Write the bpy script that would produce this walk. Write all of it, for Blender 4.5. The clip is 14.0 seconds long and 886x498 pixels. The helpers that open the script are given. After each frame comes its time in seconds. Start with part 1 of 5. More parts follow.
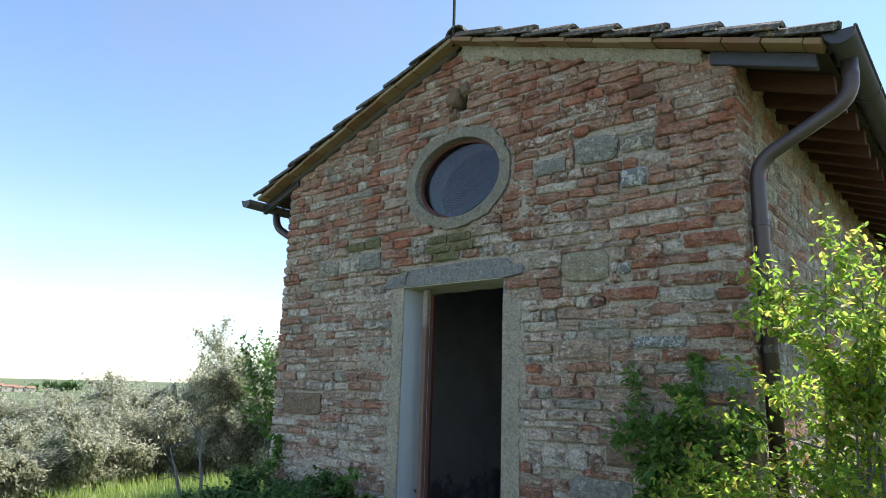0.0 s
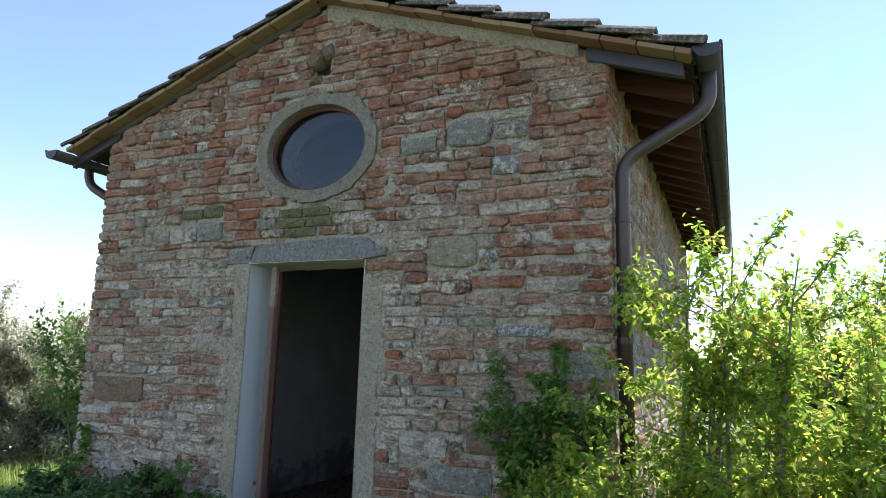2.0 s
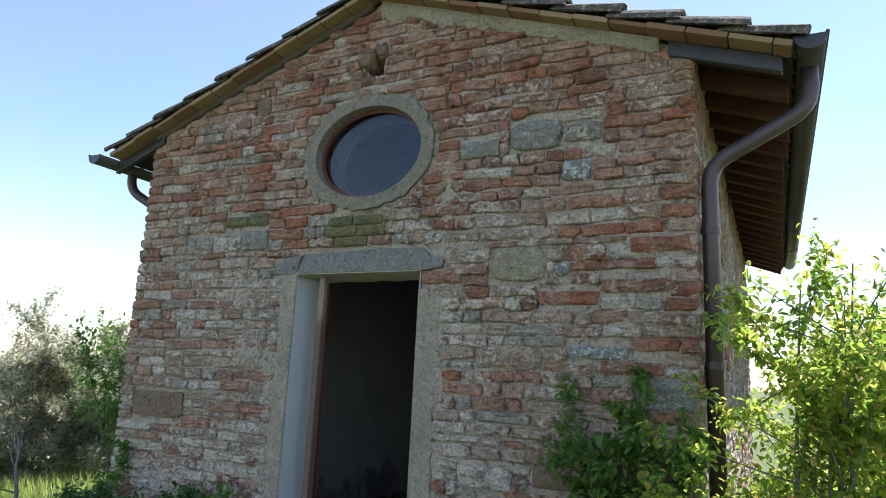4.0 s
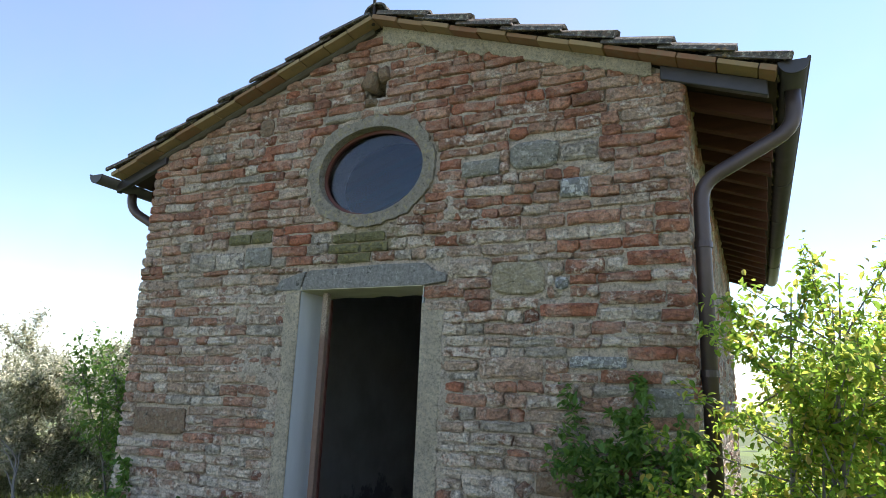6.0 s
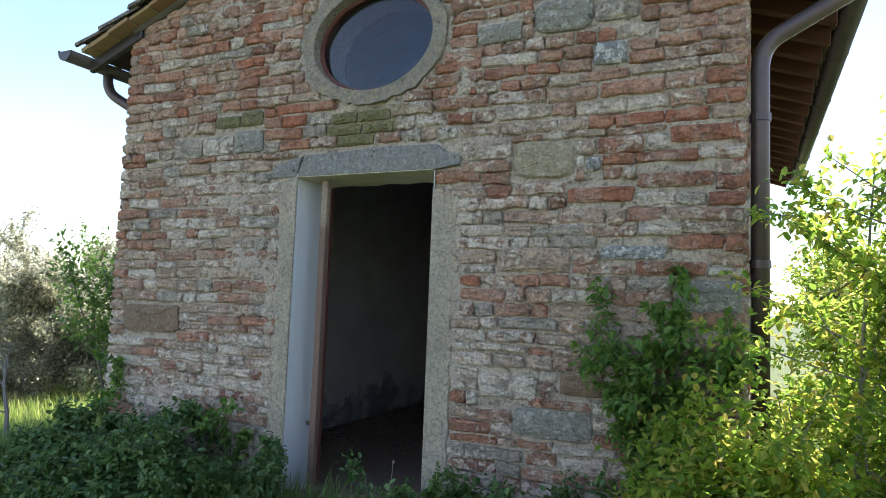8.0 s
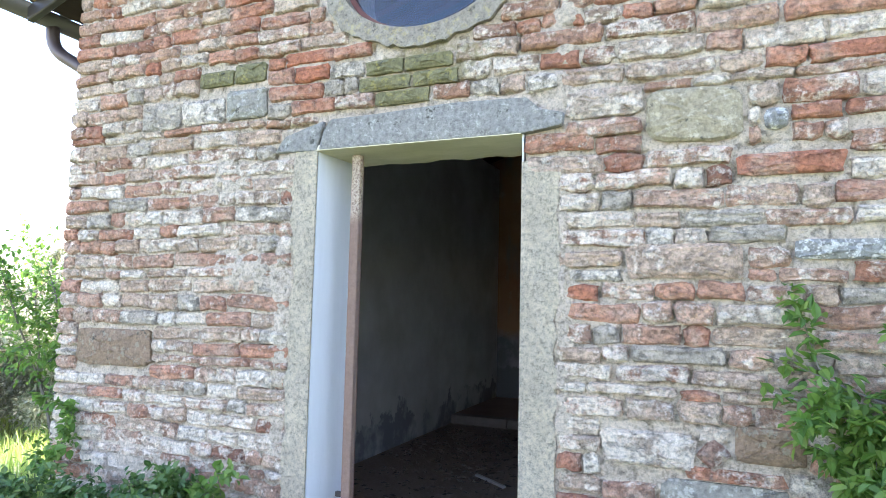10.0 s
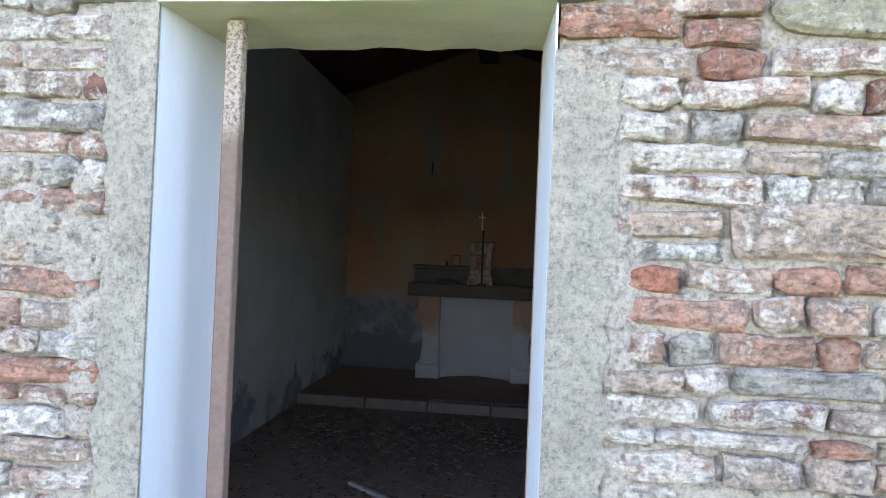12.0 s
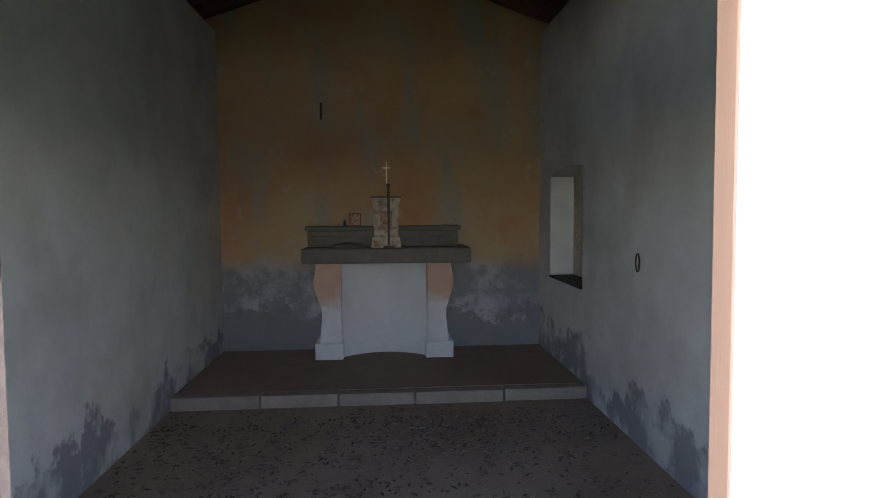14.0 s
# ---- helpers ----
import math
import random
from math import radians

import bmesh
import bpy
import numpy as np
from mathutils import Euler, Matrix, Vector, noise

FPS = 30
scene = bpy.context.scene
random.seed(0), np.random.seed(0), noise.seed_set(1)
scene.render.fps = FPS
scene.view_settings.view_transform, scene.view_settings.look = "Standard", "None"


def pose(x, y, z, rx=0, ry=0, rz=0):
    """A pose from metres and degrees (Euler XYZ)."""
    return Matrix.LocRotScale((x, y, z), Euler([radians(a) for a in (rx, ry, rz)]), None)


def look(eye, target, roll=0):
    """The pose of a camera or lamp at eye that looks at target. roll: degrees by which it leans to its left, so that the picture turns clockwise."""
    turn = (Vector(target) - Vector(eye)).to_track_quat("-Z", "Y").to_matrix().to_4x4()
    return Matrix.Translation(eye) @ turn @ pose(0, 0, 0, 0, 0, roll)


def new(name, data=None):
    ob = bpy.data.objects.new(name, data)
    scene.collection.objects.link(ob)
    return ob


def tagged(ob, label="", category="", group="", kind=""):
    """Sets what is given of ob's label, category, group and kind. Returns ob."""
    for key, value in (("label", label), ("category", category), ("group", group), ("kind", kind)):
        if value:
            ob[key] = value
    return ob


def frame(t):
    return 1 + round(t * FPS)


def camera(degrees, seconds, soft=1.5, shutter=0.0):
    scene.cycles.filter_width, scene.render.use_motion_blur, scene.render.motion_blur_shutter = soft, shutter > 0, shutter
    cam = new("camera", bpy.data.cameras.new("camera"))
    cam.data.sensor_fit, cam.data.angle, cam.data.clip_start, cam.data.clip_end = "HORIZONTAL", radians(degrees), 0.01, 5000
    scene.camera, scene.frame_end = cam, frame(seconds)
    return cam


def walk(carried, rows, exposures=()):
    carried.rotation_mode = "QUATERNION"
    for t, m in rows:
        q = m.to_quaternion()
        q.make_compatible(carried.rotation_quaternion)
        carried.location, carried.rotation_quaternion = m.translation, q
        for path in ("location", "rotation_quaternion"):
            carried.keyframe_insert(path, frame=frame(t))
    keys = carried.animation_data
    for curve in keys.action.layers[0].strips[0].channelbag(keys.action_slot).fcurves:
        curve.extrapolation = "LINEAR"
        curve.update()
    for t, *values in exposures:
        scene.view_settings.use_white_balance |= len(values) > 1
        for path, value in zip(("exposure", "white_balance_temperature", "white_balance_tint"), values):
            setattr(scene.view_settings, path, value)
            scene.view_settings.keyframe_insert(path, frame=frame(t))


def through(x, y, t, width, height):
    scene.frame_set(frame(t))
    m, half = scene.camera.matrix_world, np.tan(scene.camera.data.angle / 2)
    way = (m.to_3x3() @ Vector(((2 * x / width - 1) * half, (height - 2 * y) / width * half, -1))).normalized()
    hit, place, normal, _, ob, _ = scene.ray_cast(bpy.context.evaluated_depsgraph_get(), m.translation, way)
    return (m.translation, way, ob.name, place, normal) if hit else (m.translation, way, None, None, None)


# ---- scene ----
cam = camera(68.7, 14.0, 0.5)
EXPOSURES = [(0.0, 1.05, 6150, 10), (1.5, 1.08, 6250, 12), (3.0, 1.10, 6350, 14), (5.5, 1.15, 6450, 14), (7.3, 1.18, 6500, 14), (8.5, 2.05, 6550, 16), (11.0, 3.38, 6200, 22), (12.3, 3.38, 6250, 22), (13.4, 3.6, 6650, 21), (14.0, 4.65, 6600, 22)]
PATH = [
    (0, (3.232, -3.962, 1.226), (1.953, -2.483, 1.645), 1.8),
    (0.5, (3.221, -3.886, 1.293), (2.075, -2.305, 1.725), 0.9),
    (1, (3.076, -3.907, 1.3), (2.046, -2.253, 1.75), 2.1),
    (1.5, (2.899, -3.983, 1.341), (1.951, -2.272, 1.755), 1.2),
    (2, (2.829, -3.95, 1.337), (2.014, -2.156, 1.682), 1.7),
    (2.5, (2.73, -3.853, 1.367), (1.842, -2.104, 1.757), 1.2),
    (3, (2.59, -3.696, 1.419), (1.723, -1.943, 1.834), 2.6),
    (3.2, (2.566, -3.671, 1.431), (1.651, -1.923, 1.76), 2.9),
    (5.3, (2.448, -3.897, 1.312), (1.59, -2.154, 1.787), 2.2),
    (5.5, (2.441, -3.91, 1.327), (1.593, -2.157, 1.785), 2.2),
    (6, (2.449, -3.897, 1.315), (1.599, -2.142, 1.759), 2.3),
    (6.5, (2.426, -3.926, 1.306), (1.568, -2.179, 1.766), 2.4),
    (7, (2.399, -3.927, 1.262), (1.592, -2.149, 1.695), 3.0),
    (7.5, (2.334, -3.843, 1.248), (1.497, -2.063, 1.609), 1.5),
    (8, (2.172, -3.497, 1.261), (1.312, -1.697, 1.418), 2.2),
    (8.5, (2.022, -3.309, 1.268), (1.016, -1.581, 1.299), 2.9),
    (8.7, (1.93, -3.211, 1.286), (0.94, -1.476, 1.384), 2.9),
    (10.8, (0.729, -2.29, 1.332), (0.224, -0.36, 1.476), 1.4),
    (11, (0.635, -2.194, 1.335), (0.222, -0.237, 1.377), 1.1),
    (11.5, (0.497, -1.906, 1.341), (0.175, 0.067, 1.398), 0.7),
    (12, (0.342, -1.607, 1.413), (0.12, 0.381, 1.438), 2.3),
    (12.5, (0.102, -1.343, 1.412), (0.211, 0.648, 1.558), 0.0),
    (13, (-0.031, -1.073, 1.399), (0.091, 0.923, 1.43), 0.8),
    (13.5, (-0.048, -0.718, 1.426), (0.101, 1.276, 1.465), -0.0),
    (13.8, (-0.057, -0.592, 1.456), (0.094, 1.402, 1.355), 0.0),
    (14, (-0.062, -0.52, 1.476), (0.114, 1.468, 1.355), -0.3),
]
walk(cam, [(t, look(eye, target, roll)) for t, eye, target, roll in PATH], EXPOSURES)
# ---- world, sun ----
SUN_AZ, SUN_EL = radians(28), radians(56)
to_sun = Vector((math.sin(SUN_AZ) * math.cos(SUN_EL), math.cos(SUN_AZ) * math.cos(SUN_EL), math.sin(SUN_EL)))
world = bpy.data.worlds.new("sky")
scene.world = world
world.use_nodes = True
wn, wl = world.node_tree.nodes, world.node_tree.links
sky = wn.new("ShaderNodeTexSky")
sky.sky_type = "NISHITA"
sky.sun_disc = False
sky.sun_elevation, sky.sun_rotation = SUN_EL, SUN_AZ
sky.air_density, sky.dust_density, sky.ozone_density = 1.0, 0.05, 1.8
wn["Background"].inputs["Strength"].default_value = 0.13
# thin, even haze clouds
coord, veil, grey, thin, blend = (wn.new(n) for n in ("ShaderNodeTexCoord", "ShaderNodeTexNoise", "ShaderNodeRGBToBW", "ShaderNodeMapRange", "ShaderNodeMix"))
blend.data_type = "RGBA"
veil.inputs["Scale"].default_value, veil.inputs["Detail"].default_value, veil.inputs["Roughness"].default_value = 2.2, 6.0, 0.55
thin.inputs[1].default_value, thin.inputs[2].default_value, thin.inputs[4].default_value = 0.40, 0.75, 0.40
wl.new(coord.outputs["Generated"], veil.inputs["Vector"])
wl.new(veil.outputs["Fac"], thin.inputs[0])
wl.new(sky.outputs[0], grey.inputs[0])
wl.new(thin.outputs[0], blend.inputs[0])
wl.new(sky.outputs[0], blend.inputs[6])
wl.new(grey.outputs[0], blend.inputs[7])
wl.new(blend.outputs[2], wn["Background"].inputs["Color"])
sun = new("sun", bpy.data.lights.new("sun", "SUN"))
sun.data.energy, sun.data.angle, sun.data.color = 4.0, radians(0.6), (1.0, 0.95, 0.86)
sun.matrix_world = look(to_sun * 60, (0, 0, 0))


# ---- materials ----
class Nodes:
    """A small builder for node materials."""

    def __init__(self, name, rough=0.85, metal=0.0):
        self.mat = bpy.data.materials.new(name)
        self.mat.use_nodes = True
        self.n, self.l = self.mat.node_tree.nodes, self.mat.node_tree.links
        self.b = self.n["Principled BSDF"]
        self.b.inputs["Roughness"].default_value = rough
        self.b.inputs["Metallic"].default_value = metal
        self.geo = self.n.new("ShaderNodeNewGeometry")
        self.pos = self.geo.outputs["Position"]

    def noise(self, scale, detail=4.0, rough=0.6, vec=None, stretch=None):
        v = vec or self.pos
        if stretch:
            m = self.n.new("ShaderNodeMapping")
            m.inputs["Scale"].default_value = stretch
            self.l.new(v, m.inputs["Vector"])
            v = m.outputs[0]
        t = self.n.new("ShaderNodeTexNoise")
        t.inputs["Scale"].default_value, t.inputs["Detail"].default_value, t.inputs["Roughness"].default_value = scale, detail, rough
        self.l.new(v, t.inputs["Vector"])
        return t.outputs["Fac"]

    def ramp(self, fac, stops, smooth=False):
        r = self.n.new("ShaderNodeValToRGB")
        e = r.color_ramp.elements
        while len(e) < len(stops):
            e.new(0.5)
        for i, (p, c) in enumerate(stops):
            e[i].position = p
            e[i].color = (*c, 1) if not isinstance(c, (int, float)) else (c, c, c, 1)
        if smooth:
            r.color_ramp.interpolation = "EASE"
        self.l.new(fac, r.inputs[0])
        return r.outputs[0]

    def mix(self, fac, a, b, mode="MIX"):
        m = self.n.new("ShaderNodeMix")
        m.data_type, m.blend_type = "RGBA", mode
        for sock, v in ((m.inputs[0], fac), (m.inputs[6], a), (m.inputs[7], b)):
            if isinstance(v, (int, float)):
                sock.default_value = v if sock.type == "VALUE" else (v, v, v, 1)
            elif isinstance(v, tuple):
                sock.default_value = (*v, 1)
            else:
                self.l.new(v, sock)
        return m.outputs[2]

    def math(self, op, a, b=0.0):
        m = self.n.new("ShaderNodeMath")
        m.operation = op
        for sock, v in zip(m.inputs, (a, b)):
            if isinstance(v, (int, float)):
                sock.default_value = v
            else:
                self.l.new(v, sock)
        return m.outputs[0]

    def xyz(self):
        s = self.n.new("ShaderNodeSeparateXYZ")
        self.l.new(self.pos, s.inputs[0])
        return s.outputs

    def random(self, island=False):
        if island:
            return self.geo.outputs["Random Per Island"]
        return self.n.new("ShaderNodeObjectInfo").outputs["Random"]

    def color(self, c):
        if isinstance(c, tuple):
            self.b.inputs["Base Color"].default_value = (*c, 1)
        else:
            self.l.new(c, self.b.inputs["Base Color"])
        return self

    def bump(self, height, strength=0.5, dist=0.01):
        m = self.n.new("ShaderNodeBump")
        m.inputs["Strength"].default_value, m.inputs["Distance"].default_value = strength, dist
        self.l.new(height, m.inputs["Height"])
        self.l.new(m.outputs[0], self.b.inputs["Normal"])
        return self


def patina(k, tone):
    """Lime, grime and lichen that run over bricks and joints alike."""
    p = k.xyz()
    tone = k.mix(k.ramp(k.noise(3.1, 7, 0.75), [(0.48, 0.0), (0.62, 0.42)]), tone, (0.62, 0.52, 0.41))
    tone = k.mix(k.ramp(k.noise(2.1, 6, 0.72), [(0.58, 0.0), (0.72, 0.34)]), tone, (0.21, 0.16, 0.115))
    tone = k.mix(1.0, tone, k.ramp(k.noise(60, 6, 0.8), [(0.37, 0.72), (0.50, 1.25), (0.63, 1.55)]), "MULTIPLY")
    # yellow lichen below the round window and where its own patches grow
    dx = k.math("MULTIPLY", k.math("SUBTRACT", p[0], -0.02), 3.2)
    dz = k.math("MULTIPLY", k.math("SUBTRACT", p[2], 2.43), 6.5)
    near_sill = k.math("SUBTRACT", 1.0, k.math("ADD", k.math("MULTIPLY", dx, dx), k.math("MULTIPLY", dz, dz)))
    grow = k.math("ADD", k.math("MAXIMUM", near_sill, -0.55), k.math("MULTIPLY", k.math("SUBTRACT", k.noise(6.5, 6, 0.75), 0.5), 4.0))
    return k.mix(k.ramp(grow, [(0.35, 0.0), (0.75, 0.62)]), tone, (0.27, 0.225, 0.085))


def masonry(name, stops, island, lime=0.5):
    """Old brick or stone: a tone for each piece, flaking lime wash, specks, and pits with dirt and shade painted in."""
    k = Nodes(name, 0.95)
    rnd, z = k.random(island), k.xyz()[2]
    tone = k.ramp(rnd, stops)
    tone = k.mix(1.0, tone, k.ramp(k.noise(11, 7, 0.75), [(0.32, 0.66), (0.68, 1.28)]), "MULTIPLY")
    drift = k.math("MULTIPLY", k.math("SUBTRACT", k.noise(1.3, 4, 0.6), 0.5), 0.30)
    level = k.math("MULTIPLY", k.math("SUBTRACT", 2.0, z), 0.030)
    wash = k.math("ADD", k.math("ADD", k.math("MULTIPLY", k.noise(14, 8, 0.74), 0.85), k.math("MULTIPLY", rnd, 0.14)), k.math("ADD", drift, level))
    lo = 0.615 - 0.20 * lime
    tone = k.mix(k.ramp(wash, [(lo, 0.0), (lo + 0.09, 0.80)]), tone, k.mix(k.noise(34, 6, 0.75), (0.52, 0.43, 0.335), (0.84, 0.755, 0.645)))
    tone = patina(k, tone)
    # Dark in the pits is crevice shade and dirt, put into the colour.
    shaded_pit = k.noise(24, 8, 0.82, stretch=(1, 1, 1.7))
    tone = k.mix(k.ramp(shaded_pit, [(0.625, 0.0), (0.64, 0.8)]), tone, (0.075, 0.06, 0.05))
    relief = k.math("ADD", k.math("MULTIPLY", k.ramp(wash, [(lo - 0.02, 0.0), (lo + 0.02, 1.0)]), 0.35), k.math("ADD", k.math("MULTIPLY", k.noise(70, 7, 0.8), 0.55), k.noise(19, 7, 0.75)))
    relief = k.math("SUBTRACT", relief, k.math("MULTIPLY", k.ramp(shaded_pit, [(0.54, 0.0), (0.62, 1.0)]), 0.7))
    k.color(tone).bump(relief, 1.0, 0.028)
    return k.mat


RED = [(0.0, (0.42, 0.155, 0.085)), (0.3, (0.33, 0.145, 0.09)), (0.6, (0.44, 0.195, 0.115)), (0.85, (0.28, 0.13, 0.082)), (1.0, (0.42, 0.235, 0.15))]
PINK = [(0.0, (0.48, 0.235, 0.15)), (0.4, (0.41, 0.235, 0.16)), (0.75, (0.53, 0.33, 0.23)), (1.0, (0.33, 0.165, 0.105))]
PALE = [(0.0, (0.53, 0.38, 0.275)), (0.4, (0.43, 0.295, 0.21)), (0.7, (0.63, 0.505, 0.39)), (1.0, (0.34, 0.225, 0.155))]
GREY = [(0.0, (0.35, 0.295, 0.235)), (0.5, (0.43, 0.365, 0.29)), (1.0, (0.29, 0.245, 0.195))]
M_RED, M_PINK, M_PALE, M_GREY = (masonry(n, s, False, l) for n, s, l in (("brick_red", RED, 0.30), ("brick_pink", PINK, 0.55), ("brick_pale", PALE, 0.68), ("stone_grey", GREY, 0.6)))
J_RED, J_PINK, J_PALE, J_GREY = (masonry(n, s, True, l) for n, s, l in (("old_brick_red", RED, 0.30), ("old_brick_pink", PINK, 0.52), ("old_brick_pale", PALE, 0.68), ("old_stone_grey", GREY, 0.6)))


def lichen_stone(name, base, spots, amount):
    k = Nodes(name, 0.93)
    c = k.mix(k.noise(12, 6, 0.72), tuple(v * 0.65 for v in base), tuple(min(1, v * 1.3) for v in base))
    c = k.mix(k.ramp(k.noise(28, 5, 0.7), [(0.62 - amount * 0.2, 0.0), (0.67 - amount * 0.2, 0.85)]), c, spots)
    c = k.mix(1.0, c, k.ramp(k.noise(48, 6, 0.75), [(0.36, 0.7), (0.5, 1.0), (0.64, 1.2)]), "MULTIPLY")
    c = k.mix(k.ramp(k.noise(18, 7, 0.8), [(0.59, 0.0), (0.63, 0.85)]), c, (0.06, 0.058, 0.045))
    k.color(c).bump(k.math("ADD", k.math("MULTIPLY", k.noise(60, 6, 0.75), 0.5), k.noise(16, 6, 0.72)), 1.0, 0.035)
    return k.mat


M_WHITE_STONE = lichen_stone("stone_white_spotted", (0.30, 0.29, 0.27), (0.74, 0.72, 0.68), 0.55)
M_LICHEN = lichen_stone("stone_lichen", (0.32, 0.295, 0.245), (0.52, 0.49, 0.42), 0.4)
M_TUFA = lichen_stone("stone_tufa", (0.40, 0.335, 0.225), (0.54, 0.47, 0.34), 0.4)
M_MOSS = lichen_stone("brick_mossy", (0.22, 0.20, 0.10), (0.34, 0.29, 0.10), 0.3)
M_LINTEL = lichen_stone("stone_lintel", (0.30, 0.285, 0.26), (0.47, 0.45, 0.41), 0.2)
M_RING = lichen_stone("render_ring", (0.33, 0.285, 0.225), (0.40, 0.33, 0.19), 0.35)
M_BROWN = lichen_stone("stone_brown", (0.29, 0.195, 0.125), (0.33, 0.28, 0.2), 0.3)

k = Nodes("mortar", 0.95)
c = patina(k, k.mix(k.noise(17, 7, 0.75), (0.32, 0.255, 0.19), (0.60, 0.50, 0.395)))
# Mortar pits: shade of open joints painted into the colour, along with dirt.
shaded_pit = k.noise(22, 8, 0.84)
c = k.mix(k.ramp(shaded_pit, [(0.625, 0.0), (0.645, 0.8)]), c, (0.045, 0.037, 0.03))
k.color(c).bump(k.math("SUBTRACT", k.math("ADD", k.math("MULTIPLY", k.noise(75, 7, 0.8), 0.6), k.noise(20, 6, 0.75)), k.math("MULTIPLY", k.ramp(shaded_pit, [(0.56, 0.0), (0.63, 1.0)]), 0.8)), 1.0, 0.028)
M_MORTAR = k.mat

k = Nodes("render_strip", 0.95)
grit, gap = k.noise(60, 7, 0.8), k.noise(38, 6, 0.8)
c = k.mix(k.noise(9, 7, 0.75), (0.62, 0.51, 0.365), (0.86, 0.745, 0.565))
c = k.mix(k.ramp(k.noise(2.6, 6, 0.7), [(0.45, 0.0), (0.65, 0.5)]), c, (0.38, 0.325, 0.25))
# Grain varies the colour; hollows carry painted shade that soft light leaves out.
c = k.mix(1.0, c, k.ramp(grit, [(0.34, 0.5), (0.5, 1.0), (0.64, 1.22)]), "MULTIPLY")
c = k.mix(k.ramp(gap, [(0.63, 0.0), (0.68, 0.35)]), c, (0.28, 0.23, 0.17))
k.color(c).bump(k.math("SUBTRACT", k.math("ADD", grit, k.math("MULTIPLY", k.noise(24, 5, 0.7), 0.8)), k.ramp(gap, [(0.58, 0.0), (0.67, 1.0)])), 1.0, 0.04)
M_STRIP = k.mat

k = Nodes("reveal_paint", 0.75)
c = k.mix(k.noise(5, 5, 0.6, stretch=(3, 3, 0.4)), (0.47, 0.48, 0.485), (0.59, 0.60, 0.605))
c = k.mix(k.ramp(k.noise(6, 6, 0.7, stretch=(6, 6, 0.5)), [(0.66, 0.0), (0.72, 0.5)]), c, (0.42, 0.40, 0.36))
k.color(c).bump(k.noise(30, 5), 0.25, 0.006)
M_REVEAL = k.mat

k = Nodes("soffit_plaster", 0.9)
c = k.mix(k.noise(6, 6, 0.65, stretch=(0.6, 2, 1)), (0.46, 0.40, 0.25), (0.74, 0.67, 0.50))
k.color(c).bump(k.noise(30, 5), 0.4, 0.01)
M_SOFFIT = k.mat


def plaster(name, base, warm, damp_top, dark=(0.16, 0.16, 0.17)):
    """Old lime plaster inside, with a damp, grey foot and drifting stains."""
    k = Nodes(name, 0.93)
    z = k.xyz()[2]
    big, mid = k.noise(0.9, 5, 0.6), k.noise(3.2, 6, 0.65)
    c = k.mix(k.ramp(mid, [(0.35, 0.0), (0.7, 1.0)]), base, warm)
    c = k.mix(k.ramp(big, [(0.5, 0.0), (0.72, 0.55)]), c, (0.30, 0.27, 0.23))
    edge = k.math("ADD", z, k.math("MULTIPLY", k.math("SUBTRACT", k.noise(1.7, 5, 0.65), 0.5), 1.5))
    foot = k.ramp(edge, [(damp_top, 1.0), (damp_top + 0.06, 0.0)])
    c = k.mix(k.math("MULTIPLY", foot, k.ramp(k.noise(2.6, 4, 0.6), [(0.38, 0.0), (0.52, 0.8)])), c, dark)
    k.color(c).bump(k.noise(24, 6, 0.65), 0.3, 0.008)
    return k, c


k, c = plaster("plaster_side", (0.55, 0.54, 0.52), (0.46, 0.45, 0.43), 0.2)
M_PLASTER = k.mat

# back wall: ochre above a grey dado, with greenish run stains
k = Nodes("plaster_ochre", 0.93)
z = k.xyz()[2]
line = k.math("ADD", z, k.math("MULTIPLY", k.math("SUBTRACT", k.noise(2.2, 5, 0.6), 0.5), 0.35))
ochre = k.ramp(k.noise(1.3, 5, 0.6), [(0.3, (0.33, 0.16, 0.085)), (0.5, (0.37, 0.22, 0.12)), (0.7, (0.35, 0.26, 0.16))])
ochre = k.mix(k.ramp(k.noise(1.6, 4, 0.6, stretch=(1.6, 1, 0.45)), [(0.52, 0.0), (0.60, 0.7)]), ochre, (0.25, 0.23, 0.18))
ochre = k.mix(k.ramp(k.noise(5, 5, 0.7), [(0.6, 0.0), (0.7, 0.4)]), ochre, (0.45, 0.42, 0.36))
dado = k.mix(k.ramp(k.noise(2.4, 6, 0.7), [(0.42, 0.0), (0.56, 1.0)]), (0.31, 0.30, 0.31), (0.17, 0.17, 0.175))
low = k.math("ADD", z, k.math("MULTIPLY", k.math("SUBTRACT", k.noise(1.9, 5, 0.7), 0.5), 1.6))
dado = k.mix(k.ramp(low, [(0.38, 0.9), (0.46, 0.0)]), dado, (0.14, 0.14, 0.14))
k.color(k.mix(k.ramp(line, [(0.82, 0.0), (1.08, 1.0)]), dado, ochre)).bump(k.noise(20, 6, 0.65), 0.3, 0.008)
M_OCHRE = k.mat

k = Nodes("floor_dirt", 0.95)
c = k.mix(k.noise(3.5, 6, 0.65), (0.18, 0.12, 0.08), (0.32, 0.235, 0.165))
c = k.mix(k.ramp(k.noise(40, 5, 0.7), [(0.5, 0.0), (0.7, 0.5)]), c, (0.36, 0.31, 0.25))
k.color(c).bump(k.noise(30, 6, 0.7), 0.5, 0.01)
M_FLOOR = k.mat
k = Nodes("dais_terracotta", 0.9)
c = k.mix(k.noise(3, 6, 0.65), (0.19, 0.115, 0.08), (0.32, 0.215, 0.155))
k.color(c).bump(k.noise(30, 6, 0.7), 0.4, 0.008)
M_DAIS = k.mat
k = Nodes("step_stone", 0.9)
